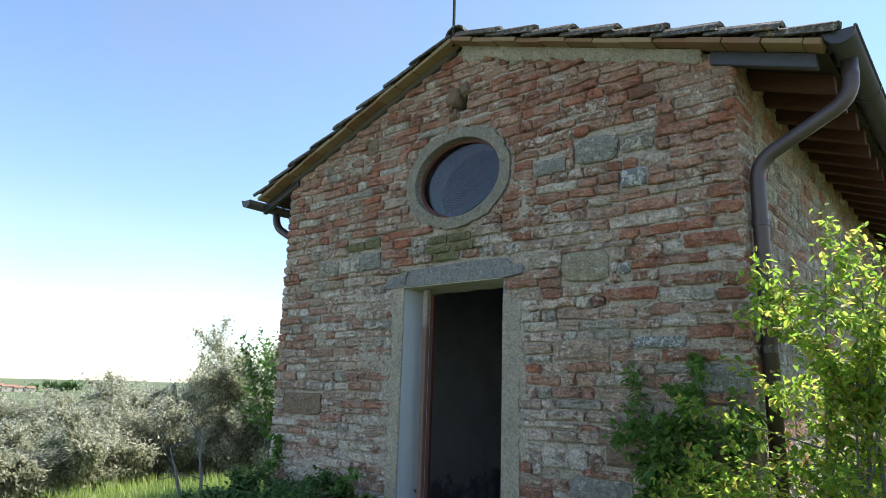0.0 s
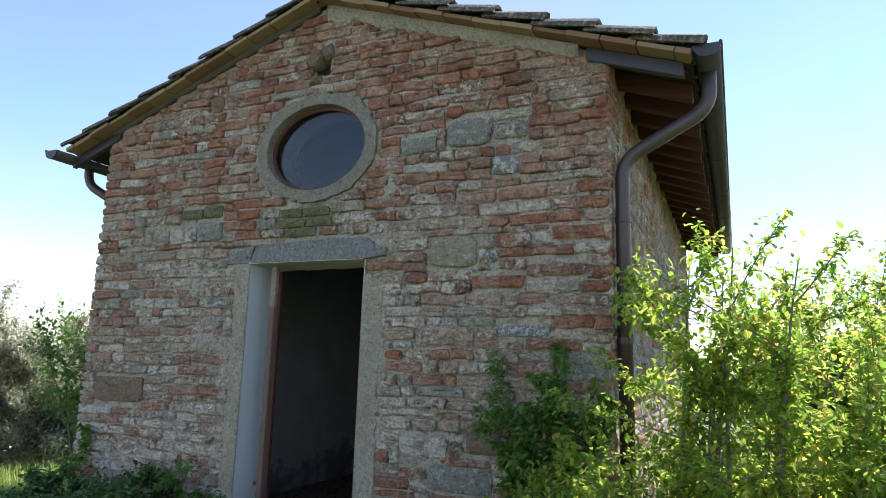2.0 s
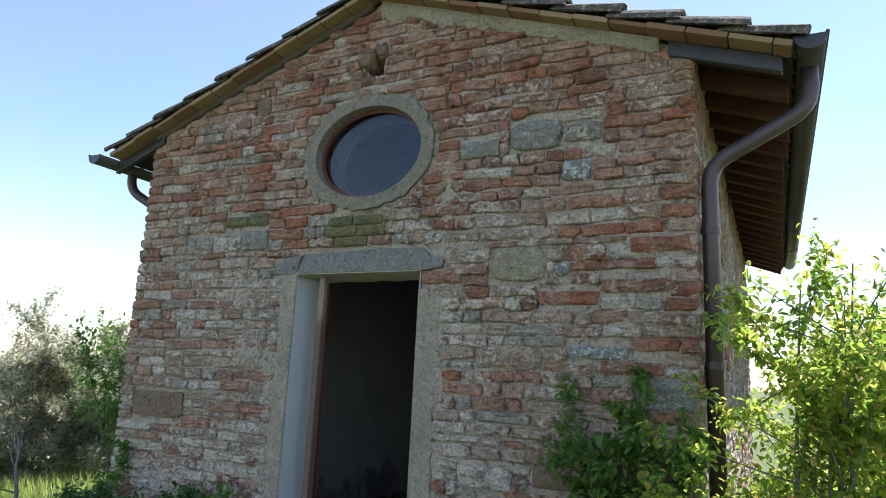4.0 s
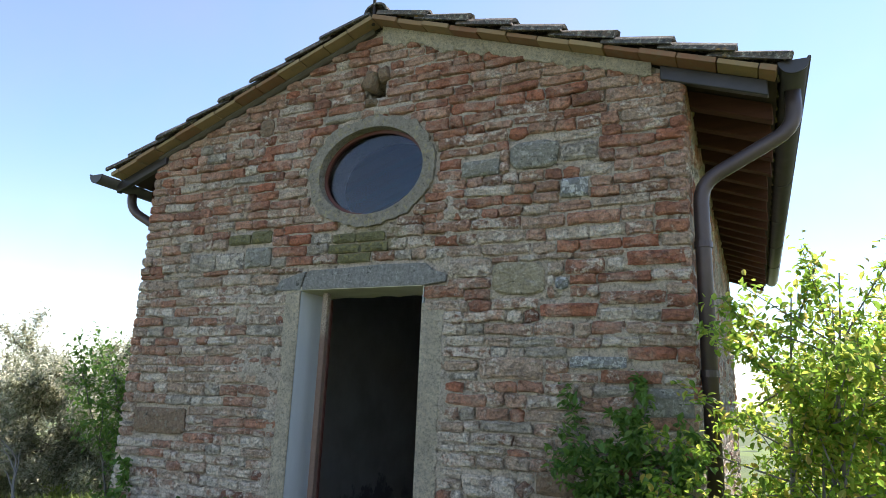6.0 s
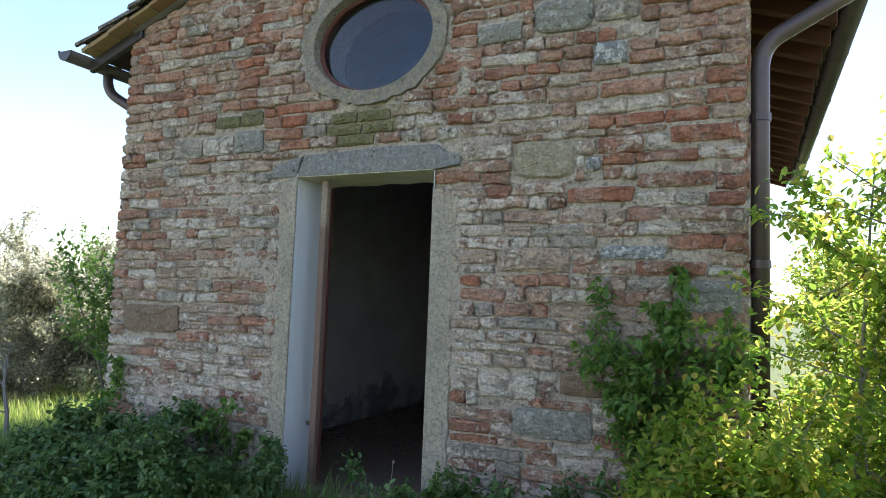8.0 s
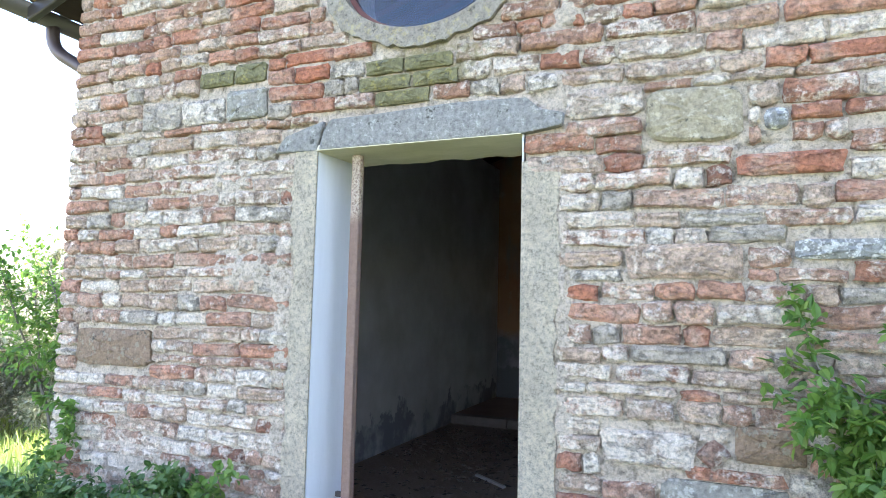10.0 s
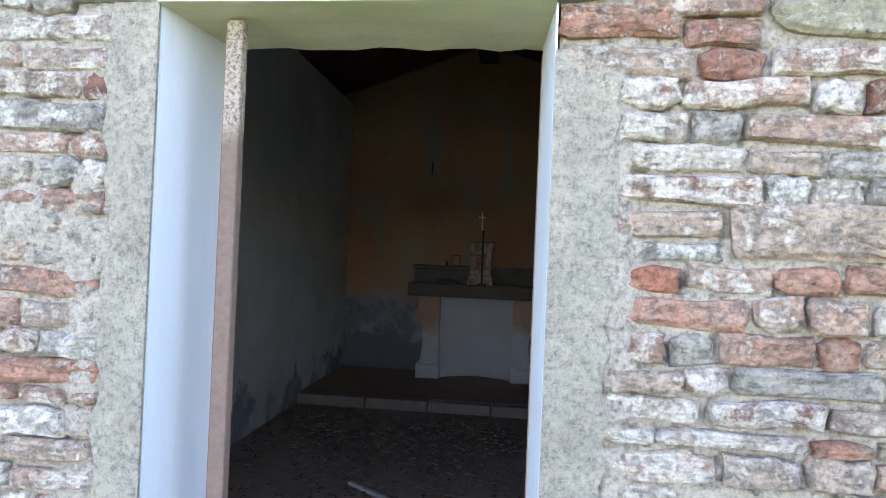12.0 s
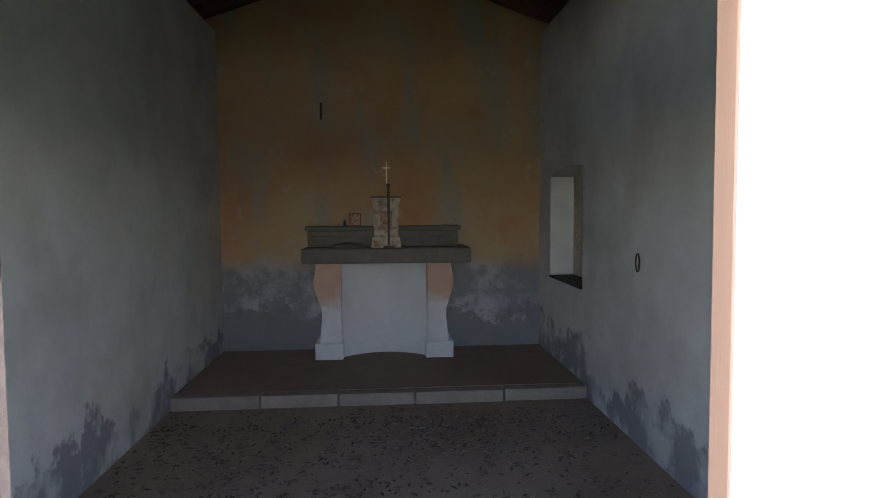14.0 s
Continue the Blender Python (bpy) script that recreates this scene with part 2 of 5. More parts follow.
k.color(k.mix(k.noise(9, 6, 0.65), (0.13, 0.10, 0.08), (0.30, 0.245, 0.195))).bump(k.noise(40, 6, 0.7), 0.5, 0.01)
M_STEP = k.mat
k = Nodes("dead_leaf", 0.9)
k.color(k.ramp(k.random(True), [(0.0, (0.05, 0.035, 0.027)), (0.6, (0.09, 0.065, 0.045)), (1.0, (0.18, 0.13, 0.085))]))
M_LITTER = k.mat


def wood(name, a, b, rough=0.8, axis=(1, 1, 0.08)):
    k = Nodes(name, rough)
    g = k.noise(26, 5, 0.65, stretch=axis)
    k.color(k.mix(g, a, b)).bump(g, 0.35, 0.005)
    return k.mat


M_RAFTER = wood("rafter_wood", (0.045, 0.016, 0.010), (0.12, 0.043, 0.026), 0.9, (0.1, 1, 1))
M_BEAM = wood("beam_wood", (0.024, 0.015, 0.010), (0.055, 0.034, 0.023), 0.9, (1, 0.1, 1))
M_FRAME = wood("frame_paint", (0.33, 0.17, 0.11), (0.42, 0.23, 0.15), 0.6)
M_DOOR = wood("door_paint_dark", (0.10, 0.035, 0.025), (0.17, 0.06, 0.045), 0.55)
M_DOORWHITE = wood("door_edge_pale", (0.45, 0.42, 0.38), (0.62, 0.58, 0.52), 0.7)

k = Nodes("rusty_steel", 0.8, 0.1)
z = k.xyz()[2]
flake = k.noise(42, 6, 0.75)
rust = k.mix(k.noise(45, 7, 0.8), (0.10, 0.06, 0.043), (0.28, 0.18, 0.135))
pale = k.mix(k.ramp(k.noise(85, 6, 0.8), [(0.40, 0.0), (0.56, 1.0)]), (0.15, 0.095, 0.065), (0.42, 0.335, 0.26))
sel = k.n.new("ShaderNodeMapRange")
sel.inputs[1].default_value, sel.inputs[2].default_value = 1.74, 1.80
k.l.new(k.math("ADD", z, k.math("MULTIPLY", k.noise(9), 0.08)), sel.inputs[0])
k.color(k.mix(sel.outputs[0], rust, pale)).bump(flake, 0.7, 0.006)
M_RUST = k.mat

k = Nodes("gutter_metal", 0.42, 0.55)
k.color(k.mix(k.noise(7, 5), (0.055, 0.050, 0.050), (0.10, 0.088, 0.085))).bump(k.noise(50, 4), 0.08, 0.003)
M_GUTTER = k.mat
k = Nodes("pipe_metal", 0.45, 0.5)
k.color(k.mix(k.noise(7, 5), (0.075, 0.055, 0.055), (0.125, 0.095, 0.09))).bump(k.noise(50, 4), 0.08, 0.003)
M_PIPE = k.mat
k = Nodes("iron_dark", 0.7, 0.4)
k.color(k.mix(k.noise(20, 5), (0.03, 0.025, 0.022), (0.08, 0.06, 0.05)))
M_IRON = k.mat
k = Nodes("gold_leaf", 0.4, 0.8)
k.color((0.75, 0.62, 0.38))
M_GOLD = k.mat

k = Nodes("glass_dark", 0.03)
k.color((0.50, 0.56, 0.66))
k.b.inputs["Transmission Weight"].default_value = 1.0
k.b.inputs["IOR"].default_value = 1.5
k.bump(k.noise(3, 2), 0.05, 0.01)
M_GLASS = k.mat


def tile_material(name, island):
    k = Nodes(name, 0.93)
    c = k.ramp(k.random(island), [(0.0, (0.13, 0.085, 0.06)), (0.5, (0.18, 0.13, 0.09)), (1.0, (0.11, 0.09, 0.07))])
    c = k.mix(k.ramp(k.noise(26, 6, 0.7), [(0.42, 0.0), (0.55, 0.9)]), c, (0.075, 0.07, 0.06))
    c = k.mix(k.ramp(k.noise(34, 6, 0.75), [(0.54, 0.0), (0.60, 0.85)]), c, (0.36, 0.33, 0.25))
    c = k.mix(1.0, c, k.ramp(k.noise(20, 6, 0.75), [(0.36, 0.45), (0.5, 1.0), (0.66, 1.3)]), "MULTIPLY")
    c = k.mix(k.ramp(k.noise(8, 4, 0.6), [(0.64, 0.0), (0.7, 0.8)]), c, (0.42, 0.22, 0.05))
    k.color(c).bump(k.noise(40, 6, 0.7), 0.8, 0.012)
    return k.mat


M_TILE, J_TILE = tile_material("roof_tile", False), tile_material("roof_tile_field", True)
k = Nodes("soffit_tile", 0.92)
c = k.ramp(k.random(False), [(0.0, (0.27, 0.175, 0.085)), (0.5, (0.33, 0.23, 0.115)), (1.0, (0.24, 0.115, 0.062))])
c = k.mix(k.ramp(k.noise(16, 6, 0.7), [(0.5, 0.0), (0.7, 0.6)]), c, (0.20, 0.17, 0.10))
k.color(c).bump(k.noise(40, 5), 0.4, 0.006)
M_PIANELLA = k.mat

k = Nodes("altar_stone", 0.85)
c = k.mix(k.noise(10, 6, 0.7), (0.07, 0.058, 0.046), (0.16, 0.135, 0.108))
k.color(c).bump(k.noise(40, 6, 0.7), 0.5, 0.008)
M_ALTAR = k.mat
k = Nodes("altar_plaster", 0.85)
c = k.mix(k.noise(6, 6, 0.65), (0.42, 0.415, 0.41), (0.55, 0.54, 0.535))
k.color(c).bump(k.noise(30, 6), 0.2, 0.005)
M_ALTARWHITE = k.mat
k = Nodes("altar_pilaster", 0.85)
z = k.xyz()[2]
pinkness = k.math("ADD", z, k.math("MULTIPLY", k.math("SUBTRACT", k.noise(5, 5), 0.5), 0.5))
c = k.mix(k.ramp(pinkness, [(0.52, 0.0), (0.66, 1.0)]), k.mix(k.noise(7, 6), (0.41, 0.40, 0.395), (0.54, 0.525, 0.52)), k.mix(k.noise(7, 6), (0.38, 0.215, 0.15), (0.48, 0.32, 0.235)))
k.color(c).bump(k.noise(30, 6), 0.2, 0.005)
M_PILASTER = k.mat
k = Nodes("tabernacle_paint", 0.8)
c = k.mix(k.ramp(k.noise(14, 5, 0.7), [(0.45, 0.0), (0.6, 1.0)]), (0.42, 0.34, 0.25), (0.20, 0.14, 0.10))
k.color(c).bump(k.noise(30, 6), 0.3, 0.006)
M_TABER = k.mat
k = Nodes("icon_picture", 0.5)
k.color(k.mix(k.ramp(k.noise(38, 3), [(0.45, 0.0), (0.55, 1.0)]), (0.24, 0.08, 0.04), (0.33, 0.20, 0.12)))
M_ICON = k.mat


def leaf_material(name, stops, through=0.5, gloss=0.5):
    k = Nodes(name, gloss)
    c = k.ramp(k.random(True), stops)
    k.color(c)
    tr = k.n.new("ShaderNodeBsdfTranslucent")
    k.l.new(k.mix(1.0, c, c, "ADD"), tr.inputs["Color"])
    mx = k.n.new("ShaderNodeMixShader")
    mx.inputs[0].default_value = through
    k.l.new(k.b.outputs[0], mx.inputs[1])
    k.l.new(tr.outputs[0], mx.inputs[2])
    k.l.new(mx.outputs[0], k.n["Material Output"].inputs["Surface"])
    return k.mat


M_LEAF_BRIGHT = leaf_material("leaf_bright", [(0.0, (0.10, 0.17, 0.025)), (0.45, (0.19, 0.285, 0.04)), (0.8, (0.30, 0.34, 0.06)), (1.0, (0.42, 0.31, 0.085))], 0.66)
M_LEAF_DARK = leaf_material("leaf_dark", [(0.0, (0.045, 0.10, 0.025)), (0.6, (0.085, 0.16, 0.04)), (1.0, (0.16, 0.22, 0.07))], 0.3, 0.4)
M_LEAF_VINE = leaf_material("leaf_vine", [(0.0, (0.07, 0.15, 0.025)), (0.6, (0.12, 0.21, 0.04)), (1.0, (0.19, 0.27, 0.06))], 0.4)
M_LEAF_OLIVE = leaf_material("leaf_olive", [(0.0, (0.14, 0.15, 0.085)), (0.45, (0.27, 0.275, 0.18)), (0.8, (0.45, 0.44, 0.35)), (1.0, (0.52, 0.46, 0.36))], 0.55)
# Front grass is dark green with the shade before the chapel painted in.
M_GRASS_SHADED = leaf_material("grass_shaded", [(0.0, (0.08, 0.14, 0.03)), (0.6, (0.12, 0.20, 0.04)), (1.0, (0.22, 0.27, 0.09))], 0.4)
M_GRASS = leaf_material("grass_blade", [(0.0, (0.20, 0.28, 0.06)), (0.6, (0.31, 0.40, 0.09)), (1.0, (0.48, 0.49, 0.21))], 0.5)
k = Nodes("bark", 0.95)
k.color(k.mix(k.noise(25, 6, 0.7, stretch=(1, 1, 0.3)), (0.10, 0.085, 0.07), (0.26, 0.23, 0.20))).bump(k.noise(30, 5, stretch=(1, 1, 0.3)), 0.8, 0.01)
M_BARK = k.mat

k = Nodes("ground_meadow", 0.97)
c = k.mix(k.noise(1.7, 6, 0.65), (0.12, 0.17, 0.04), (0.25, 0.30, 0.09))
c = k.mix(k.ramp(k.noise(0.012, 5, 0.6), [(0.36, 0.0), (0.46, 0.85)]), c, (0.115, 0.135, 0.065))
c = k.mix(k.ramp(k.noise(0.02, 4, 0.6), [(0.58, 0.0), (0.62, 0.8)]), c, (0.05, 0.065, 0.035))
c = k.mix(k.ramp(k.noise(0.035, 3, 0.6), [(0.66, 0.0), (0.68, 0.8)]), c, (0.27, 0.24, 0.16))
k.color(c).bump(k.noise(9, 6, 0.7), 0.8, 0.05)
M_GROUND = k.mat


# ---- builders ----
from mathutils import geometry

rng = random.Random(7)


def mesh_object(name, verts, faces, mat, parent=None, smooth=False):
    me = bpy.data.meshes.new(name)
    me.from_pydata([tuple(v) for v in verts], [], faces)
    me.update()
    if mat:
        me.materials.append(mat)
    if smooth:
        me.polygons.foreach_set("use_smooth", [True] * len(me.polygons))
    ob = new(name, me)
    ob.parent = parent
    return ob


def part(name, bm, mat, parent=None, label="", smooth=False):
    """Links a bmesh as one mesh object, under a thing or a part."""
    me = bpy.data.meshes.new(name)
    bmesh.ops.recalc_face_normals(bm, faces=bm.faces)
    bm.to_mesh(me)
    bm.free()
    me.materials.append(mat)
    if smooth:
        me.polygons.foreach_set("use_smooth", [True] * len(me.polygons))
    ob = new(name, me)
    ob.parent = parent
    return tagged(ob, label)


def empty(name, at=(0, 0, 0), label="", category="", group="", kind=""):
    ob = new(name)
    ob.location = at
    return tagged(ob, label, category, group, kind)


def box(bm, x0, x1, y0, y1, z0, z1, bevel=0.0):
    vs = [bm.verts.new((x, y, z)) for z in (z0, z1) for y in (y0, y1) for x in (x0, x1)]
    fs = [bm.faces.new([vs[i] for i in f]) for f in ((0, 2, 3, 1), (4, 5, 7, 6), (0, 1, 5, 4), (2, 6, 7, 3), (0, 4, 6, 2), (1, 3, 7, 5))]
    if bevel:
        es = {e for f in fs for e in f.edges}
        bmesh.ops.bevel(bm, geom=list(es), offset=bevel, segments=2, affect="EDGES", profile=0.5)
    return bm


def box_part(name, dims, mat, parent=None, bevel=0.004, label=""):
    return part(name, box(bmesh.new(), *dims, bevel), mat, parent, label)


def tube(bm, pts, radii, sides=10, cap=True):
    """A round tube along a line of points."""
    rings, n = [], len(pts)
    pts = [Vector(p) for p in pts]
    side = None
    for i, p in enumerate(pts):
        d = (pts[min(i + 1, n - 1)] - pts[max(i - 1, 0)]).normalized()
        if side is None:
            side = d.orthogonal().normalized()
        side = (side - d * side.dot(d)).normalized()
        up = d.cross(side)
        r = radii[i] if isinstance(radii, (list, tuple)) else radii
        rings.append([bm.verts.new(p + (side * math.cos(a) + up * math.sin(a)) * r) for a in (2 * math.pi * j / sides for j in range(sides))])
    for a, b in zip(rings, rings[1:]):
        for j in range(sides):
            bm.faces.new((a[j], a[(j + 1) % sides], b[(j + 1) % sides], b[j]))
    if cap:
        bm.faces.new(rings[0][::-1])
        bm.faces.new(rings[-1])
    return bm


def slab_with_holes(outline, holes, lift, depth_a, depth_b):
    """A wall from a 2D outline with holes in it; lift(u, v, d) places a point in the world."""
    loops = [outline, *holes]

    def inside(x, y, lp):
        odd = False
        for (x0, y0), (x1, y1) in zip(lp, lp[1:] + lp[:1]):
            if (y0 > y) != (y1 > y) and x < (x1 - x0) * (y - y0) / (y1 - y0) + x0:
                odd = not odd
        return odd

    pts, edges = [], []
    for lp in loops:
        s = len(pts)
        pts += [Vector(p) for p in lp]
        edges += [(s + i, s + (i + 1) % len(lp)) for i in range(len(lp))]
    vs, _, fs, *_ = geometry.delaunay_2d_cdt(pts, edges, [], 1, 1e-6)
    mid = [sum((vs[i] for i in t), Vector((0, 0))) / len(t) for t in fs]
    fs = [t for t, c in zip(fs, mid) if inside(c.x, c.y, list(outline)) and not any(inside(c.x, c.y, list(h)) for h in holes)]
    verts = [lift(v.x, v.y, depth_a) for v in vs] + [lift(v.x, v.y, depth_b) for v in vs]
    n = len(vs)
    count = {}
    for f in fs:
        for a, b in zip(f, list(f[1:]) + [f[0]]):
            count[(a, b)] = 1
    faces = [tuple(f) for f in fs] + [tuple(i + n for i in reversed(f)) for f in fs]
    faces += [(b, a, a + n, b + n) for a, b in count if (b, a) not in count]
    return verts, faces


def fixed(ob):
    bm = bmesh.new()
    bm.from_mesh(ob.data)
    bmesh.ops.recalc_face_normals(bm, faces=bm.faces)
    bm.to_mesh(ob.data)
    bm.free()
    return ob


# ---- measures of the chapel ----
XL, XR = -2.365, 2.150        # outer corners of the front
IL, IR, IB = -1.77, 1.60, 6.40  # inner faces
DL, DR, DT = -0.608, 0.420, 2.052  # door opening
XA, ZA, SLOPE = -0.06, 4.13, 0.357  # ridge, underside of the roof deck
LENGTH = 6.95
WX, WZ, WRX, WRZ = -0.075, 2.945, 0.565, 0.445  # round window, outer ring
FLOOR = -0.10


def rake(x):
    return ZA - SLOPE * abs(x - XA)


# ---- ground ----
def ground_z(x, y):
    d = math.hypot(x, y)
    z = -0.06 - 0.045 * max(0.0, -y - 0.3) ** 0.9
    z = max(z, -0.26) + 0.03 * math.sin(1.3 * x + 0.7) * math.sin(1.1 * y)
    z -= 0.06 * max(0.0, -x - 2.6) ** 1.0 * (1 if d < 30 else 30 / d)
    far = min(1.0, max(0.0, (d - 12) / 160))
    z -= 26 * far * far * (3 - 2 * far)
    rise = min(1.0, max(0.0, (d - 260) / 1100))
    ang = math.atan2(y, x)
    z += rise * rise * (3 - 2 * rise) * (15 + 3 * math.sin(3 * ang + 1.0) + 2 * math.sin(11 * ang) + 2 * math.sin(23 * ang + 2))
    if XL - 0.3 < x < XR + 0.3 and y > 0.15 and y < LENGTH + 0.3:
        z = -0.45
    if d > 20:
        z += min(1, (d - 20) / 200) * 4 * noise.noise((x * 0.006, y * 0.006, 0))
    return z


rings = [0.0] + [0.6 * 1.105 ** i for i in range(88)]
SEG = 120
verts, faces = [(0, -2.5, ground_z(0, -2.5))], []
for r in rings[1:]:
    for j in range(SEG):
        a = 2 * math.pi * j / SEG
        x, y = r * math.cos(a), -2.5 + r * math.sin(a)
        verts.append((x, y, ground_z(x, y)))
faces += [(0, 1 + j, 1 + (j + 1) % SEG) for j in range(SEG)]
for i in range(len(rings) - 2):
    a, b = 1 + i * SEG, 1 + (i + 1) * SEG
    faces += [(a + j, b + j, b + (j + 1) % SEG, a + (j + 1) % SEG) for j in range(SEG)]
tagged(mesh_object("ground", verts, faces, M_GROUND, None, True), "green meadow falling away to distant hills", "ground", kind="structure")

# ---- walls ----
def ellipse(cx, cz, rx, rz, n=48):
    return [(cx + rx * math.cos(2 * math.pi * i / n), cz + rz * math.sin(2 * math.pi * i / n)) for i in range(n)]


CAVITY = [(-0.13, 3.55), (-0.03, 3.535), (0.02, 3.56), (0.015, 3.63), (-0.03, 3.68), (-0.10, 3.67), (-0.15, 3.62)]
gable = [(XL, -0.7), (DL - 0.02, -0.7), (DL - 0.02, DT + 0.02), (DR + 0.02, DT + 0.02), (DR + 0.02, -0.7), (XR, -0.7), (XR, rake(XR)), (XA, ZA), (XL, rake(XL))]
v, f = slab_with_holes(gable, [ellipse(WX, WZ, WRX - 0.11, WRZ - 0.10), CAVITY], lambda a, b, d: (a, d, b), 0.044, 0.362)
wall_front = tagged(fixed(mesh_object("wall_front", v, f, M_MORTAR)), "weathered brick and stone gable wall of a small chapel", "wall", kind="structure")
back = [(XL, -0.7), (XR, -0.7), (XR, rake(XR)), (XA, ZA), (XL, rake(XL))]
v, f = slab_with_holes(back, [], lambda a, b, d: (a, d, b), IB, LENGTH)
wall_back = tagged(fixed(mesh_object("wall_back", v, f, M_OCHRE)), "stained ochre plaster wall above a grey dado", "wall", kind="structure")
tagged(box_part("wall_left", (XL, IL, 0.362, IB, -0.7, rake(XL) - 0.003), M_PLASTER, bevel=0), "grey-white plastered side wall", "wall", kind="structure")
side = [(0.362, -0.7), (IB, -0.7), (IB, rake(XR) - 0.003), (0.362, rake(XR) - 0.003)]
v, f = slab_with_holes(side, [[(4.84, 0.79), (5.92, 0.79), (5.92, 1.80), (5.64, 1.862), (5.24, 1.875), (4.84, 1.845)]], lambda a, b, d: (d, a, b), IR, 1.84)
wall_right = tagged(fixed(mesh_object("wall_right", v, f, M_PLASTER)), "grey plastered side wall with damp stains and a niche", "wall", kind="structure")
tagged(box_part("wall_right_outer", (1.84, XR - 0.006, 0.362, IB, -0.7, rake(XR) - 0.003), M_MORTAR, bevel=0), "rubble outer face of the side wall", "wall", kind="structure")
# floor, dais
tagged(box_part("floor", (IL, IR, 0.362, 4.68, -0.5, FLOOR), M_FLOOR, bevel=0), "dusty brown earthen chapel floor", "floor", kind="structure")
tagged(box_part("threshold", (DL - 0.02, DR + 0.02, -0.05, 0.361, -0.5, -0.05), M_DAIS, bevel=0.01), "worn door threshold", "threshold", kind="structure")
tagged(box_part("dais", (IL, IR, 4.80, IB, -0.5, 0.0), M_DAIS, bevel=0), "dark terracotta altar platform", "platform", kind="structure")
x = IL
i = 0
step = empty("step", (0, 4.7, FLOOR), "worn stone step edging the altar platform", "step", kind="structure")
while x < IR - 0.05:
    w = min(rng.uniform(0.6, 0.9), IR - x)
    box_part("step_stone", (x + 0.004, x + w - 0.004, -0.03 + rng.uniform(-.006, .006), 0.10, -0.3, 0.104 + rng.uniform(-.006, .004)), M_STEP, step, 0.012)
    x += w

# ---- roof ----
# deck boards seen from inside, rafters, ridge beam
for s, nm in ((-1, "ceiling_left"), (1, "ceiling_right")):
    x1 = XA + s * 2.72
    y0, y1 = 0.0, LENGTH + 0.12
    t = 0.03
    vs = [(XA, y0, ZA), (x1, y0, rake(x1)), (x1, y1, rake(x1)), (XA, y1, ZA)]
    vs += [(a, b, c + t) for a, b, c in vs]
    tagged(fixed(mesh_object(nm, vs, [(0, 1, 2, 3), (7, 6, 5, 4), (0, 4, 5, 1), (1, 5, 6, 2), (2, 6, 7, 3), (3, 7, 4, 0)], M_BEAM)), "dark wooden roof deck", "ceiling", kind="structure")


def sloped_beam(name, s, xa, xb, y, w, h, mat, parent=None, drop=0.0):
    bm = bmesh.new()
    vs = []
    for dz in (-h, -0.002):
        for xx, yy in ((xa, y), (xb, y), (xb, y + w), (xa, y + w)):
            X = XA + s * xx
            vs.append(bm.verts.new((X, yy, ZA - SLOPE * xx + dz - drop)))
    for q in ((0, 1, 2, 3), (7, 6, 5, 4), (0, 4, 5, 1), (1, 5, 6, 2), (2, 6, 7, 3), (3, 7, 4, 0)):
        bm.faces.new([vs[i] for i in q])
    bmesh.ops.bevel(bm, geom=bm.edges[:], offset=0.006, segments=1, affect="EDGES")
    return part(name, bm, mat, parent)


for i in range(20):
    y = 0.30 + 0.345 * i
    for s in (-1, 1):
        ob = sloped_beam("rafter", s, 0.06, 2.70 + rng.uniform(-0.02, 0.01), y, 0.085, 0.115, M_RAFTER)
        tagged(ob, "dark stained wooden rafter under the roof deck", "rafter", "rafters under the roof")
tagged(box_part("ridge_beam", (XA - 0.115, XA + 0.115, 0.37, IB - 0.004, ZA - 0.31, ZA - 0.02), M_BEAM, bevel=0.015), "heavy dark wooden ridge beam", "beam")
# dark metal flashing boards at the two front eaves
for s in (-1, 1):
    e = (XR if s > 0 else -XL) - s * XA
    ob = sloped_beam("verge_flashing", s, e - 0.13, e + 0.46, -0.02, 0.05, 0.10, M_GUTTER)
    tagged(ob, "dark grey metal flashing under the eave corner", "flashing", "eave flashings")

# verge: a row of flat terracotta tiles seen from below, curved tiles on top
VERGE = -0.125
verge = empty("roof_verge", (XA, 0, ZA), "row of flat terracotta tiles along the gable edge", "roof", kind="structure")
TL = 0.232
for s in (-1, 1):
    d = 0.0
    n = 0
    ca = 1 / math.sqrt(1 + SLOPE * SLOPE)
    while d < 2.86:
        L = min(TL, 2.88 - d)
        bm = bmesh.new()
        box(bm, d + 0.0035, d + L - 0.0035, VERGE - 0.012 + rng.uniform(-0.014, 0.012), -0.003, 0.003 + rng.uniform(-0.006, 0.004), 0.034, 0.003)
        ang = math.atan(SLOPE)
        m = Matrix(((s * ca, 0, s * ca * SLOPE, 0), (0, 1, 0, 0), (-ca * SLOPE, 0, ca, 0), (0, 0, 0, 1)))
        bm.transform(m)
        part("flat_tile", bm, M_PIANELLA, verge)
        d += L


def coppo_mesh(r0, r1, length, up, thick=0.016, n=7):
    """A tapered, curved roof tile that runs along +x; up: arched (cover) or hollow (pan)."""
    verts, faces = [], []
    for end, (r, x) in enumerate(((r0, 0.0), (r1, length))):
        for rad in (r, r - thick):
            for j in range(n):
                a = math.pi * j / (n - 1)
                z = rad * math.sin(a) * 0.75
                verts.append((x, rad * math.cos(a), z if up else -z))
    for j in range(n - 1):
        a, b, c, d = j, j + n, j + 2 * n, j + 3 * n
        faces += [(a, a + 1, c + 1, c), (b, d, d + 1, b + 1), (a, b, b + 1, a + 1), (c, c + 1, d + 1, d)]
    faces += [(0, 2 * n, 3 * n, n), (n - 1, 2 * n - 1, 4 * n - 1, 3 * n - 1)]
    return verts, faces


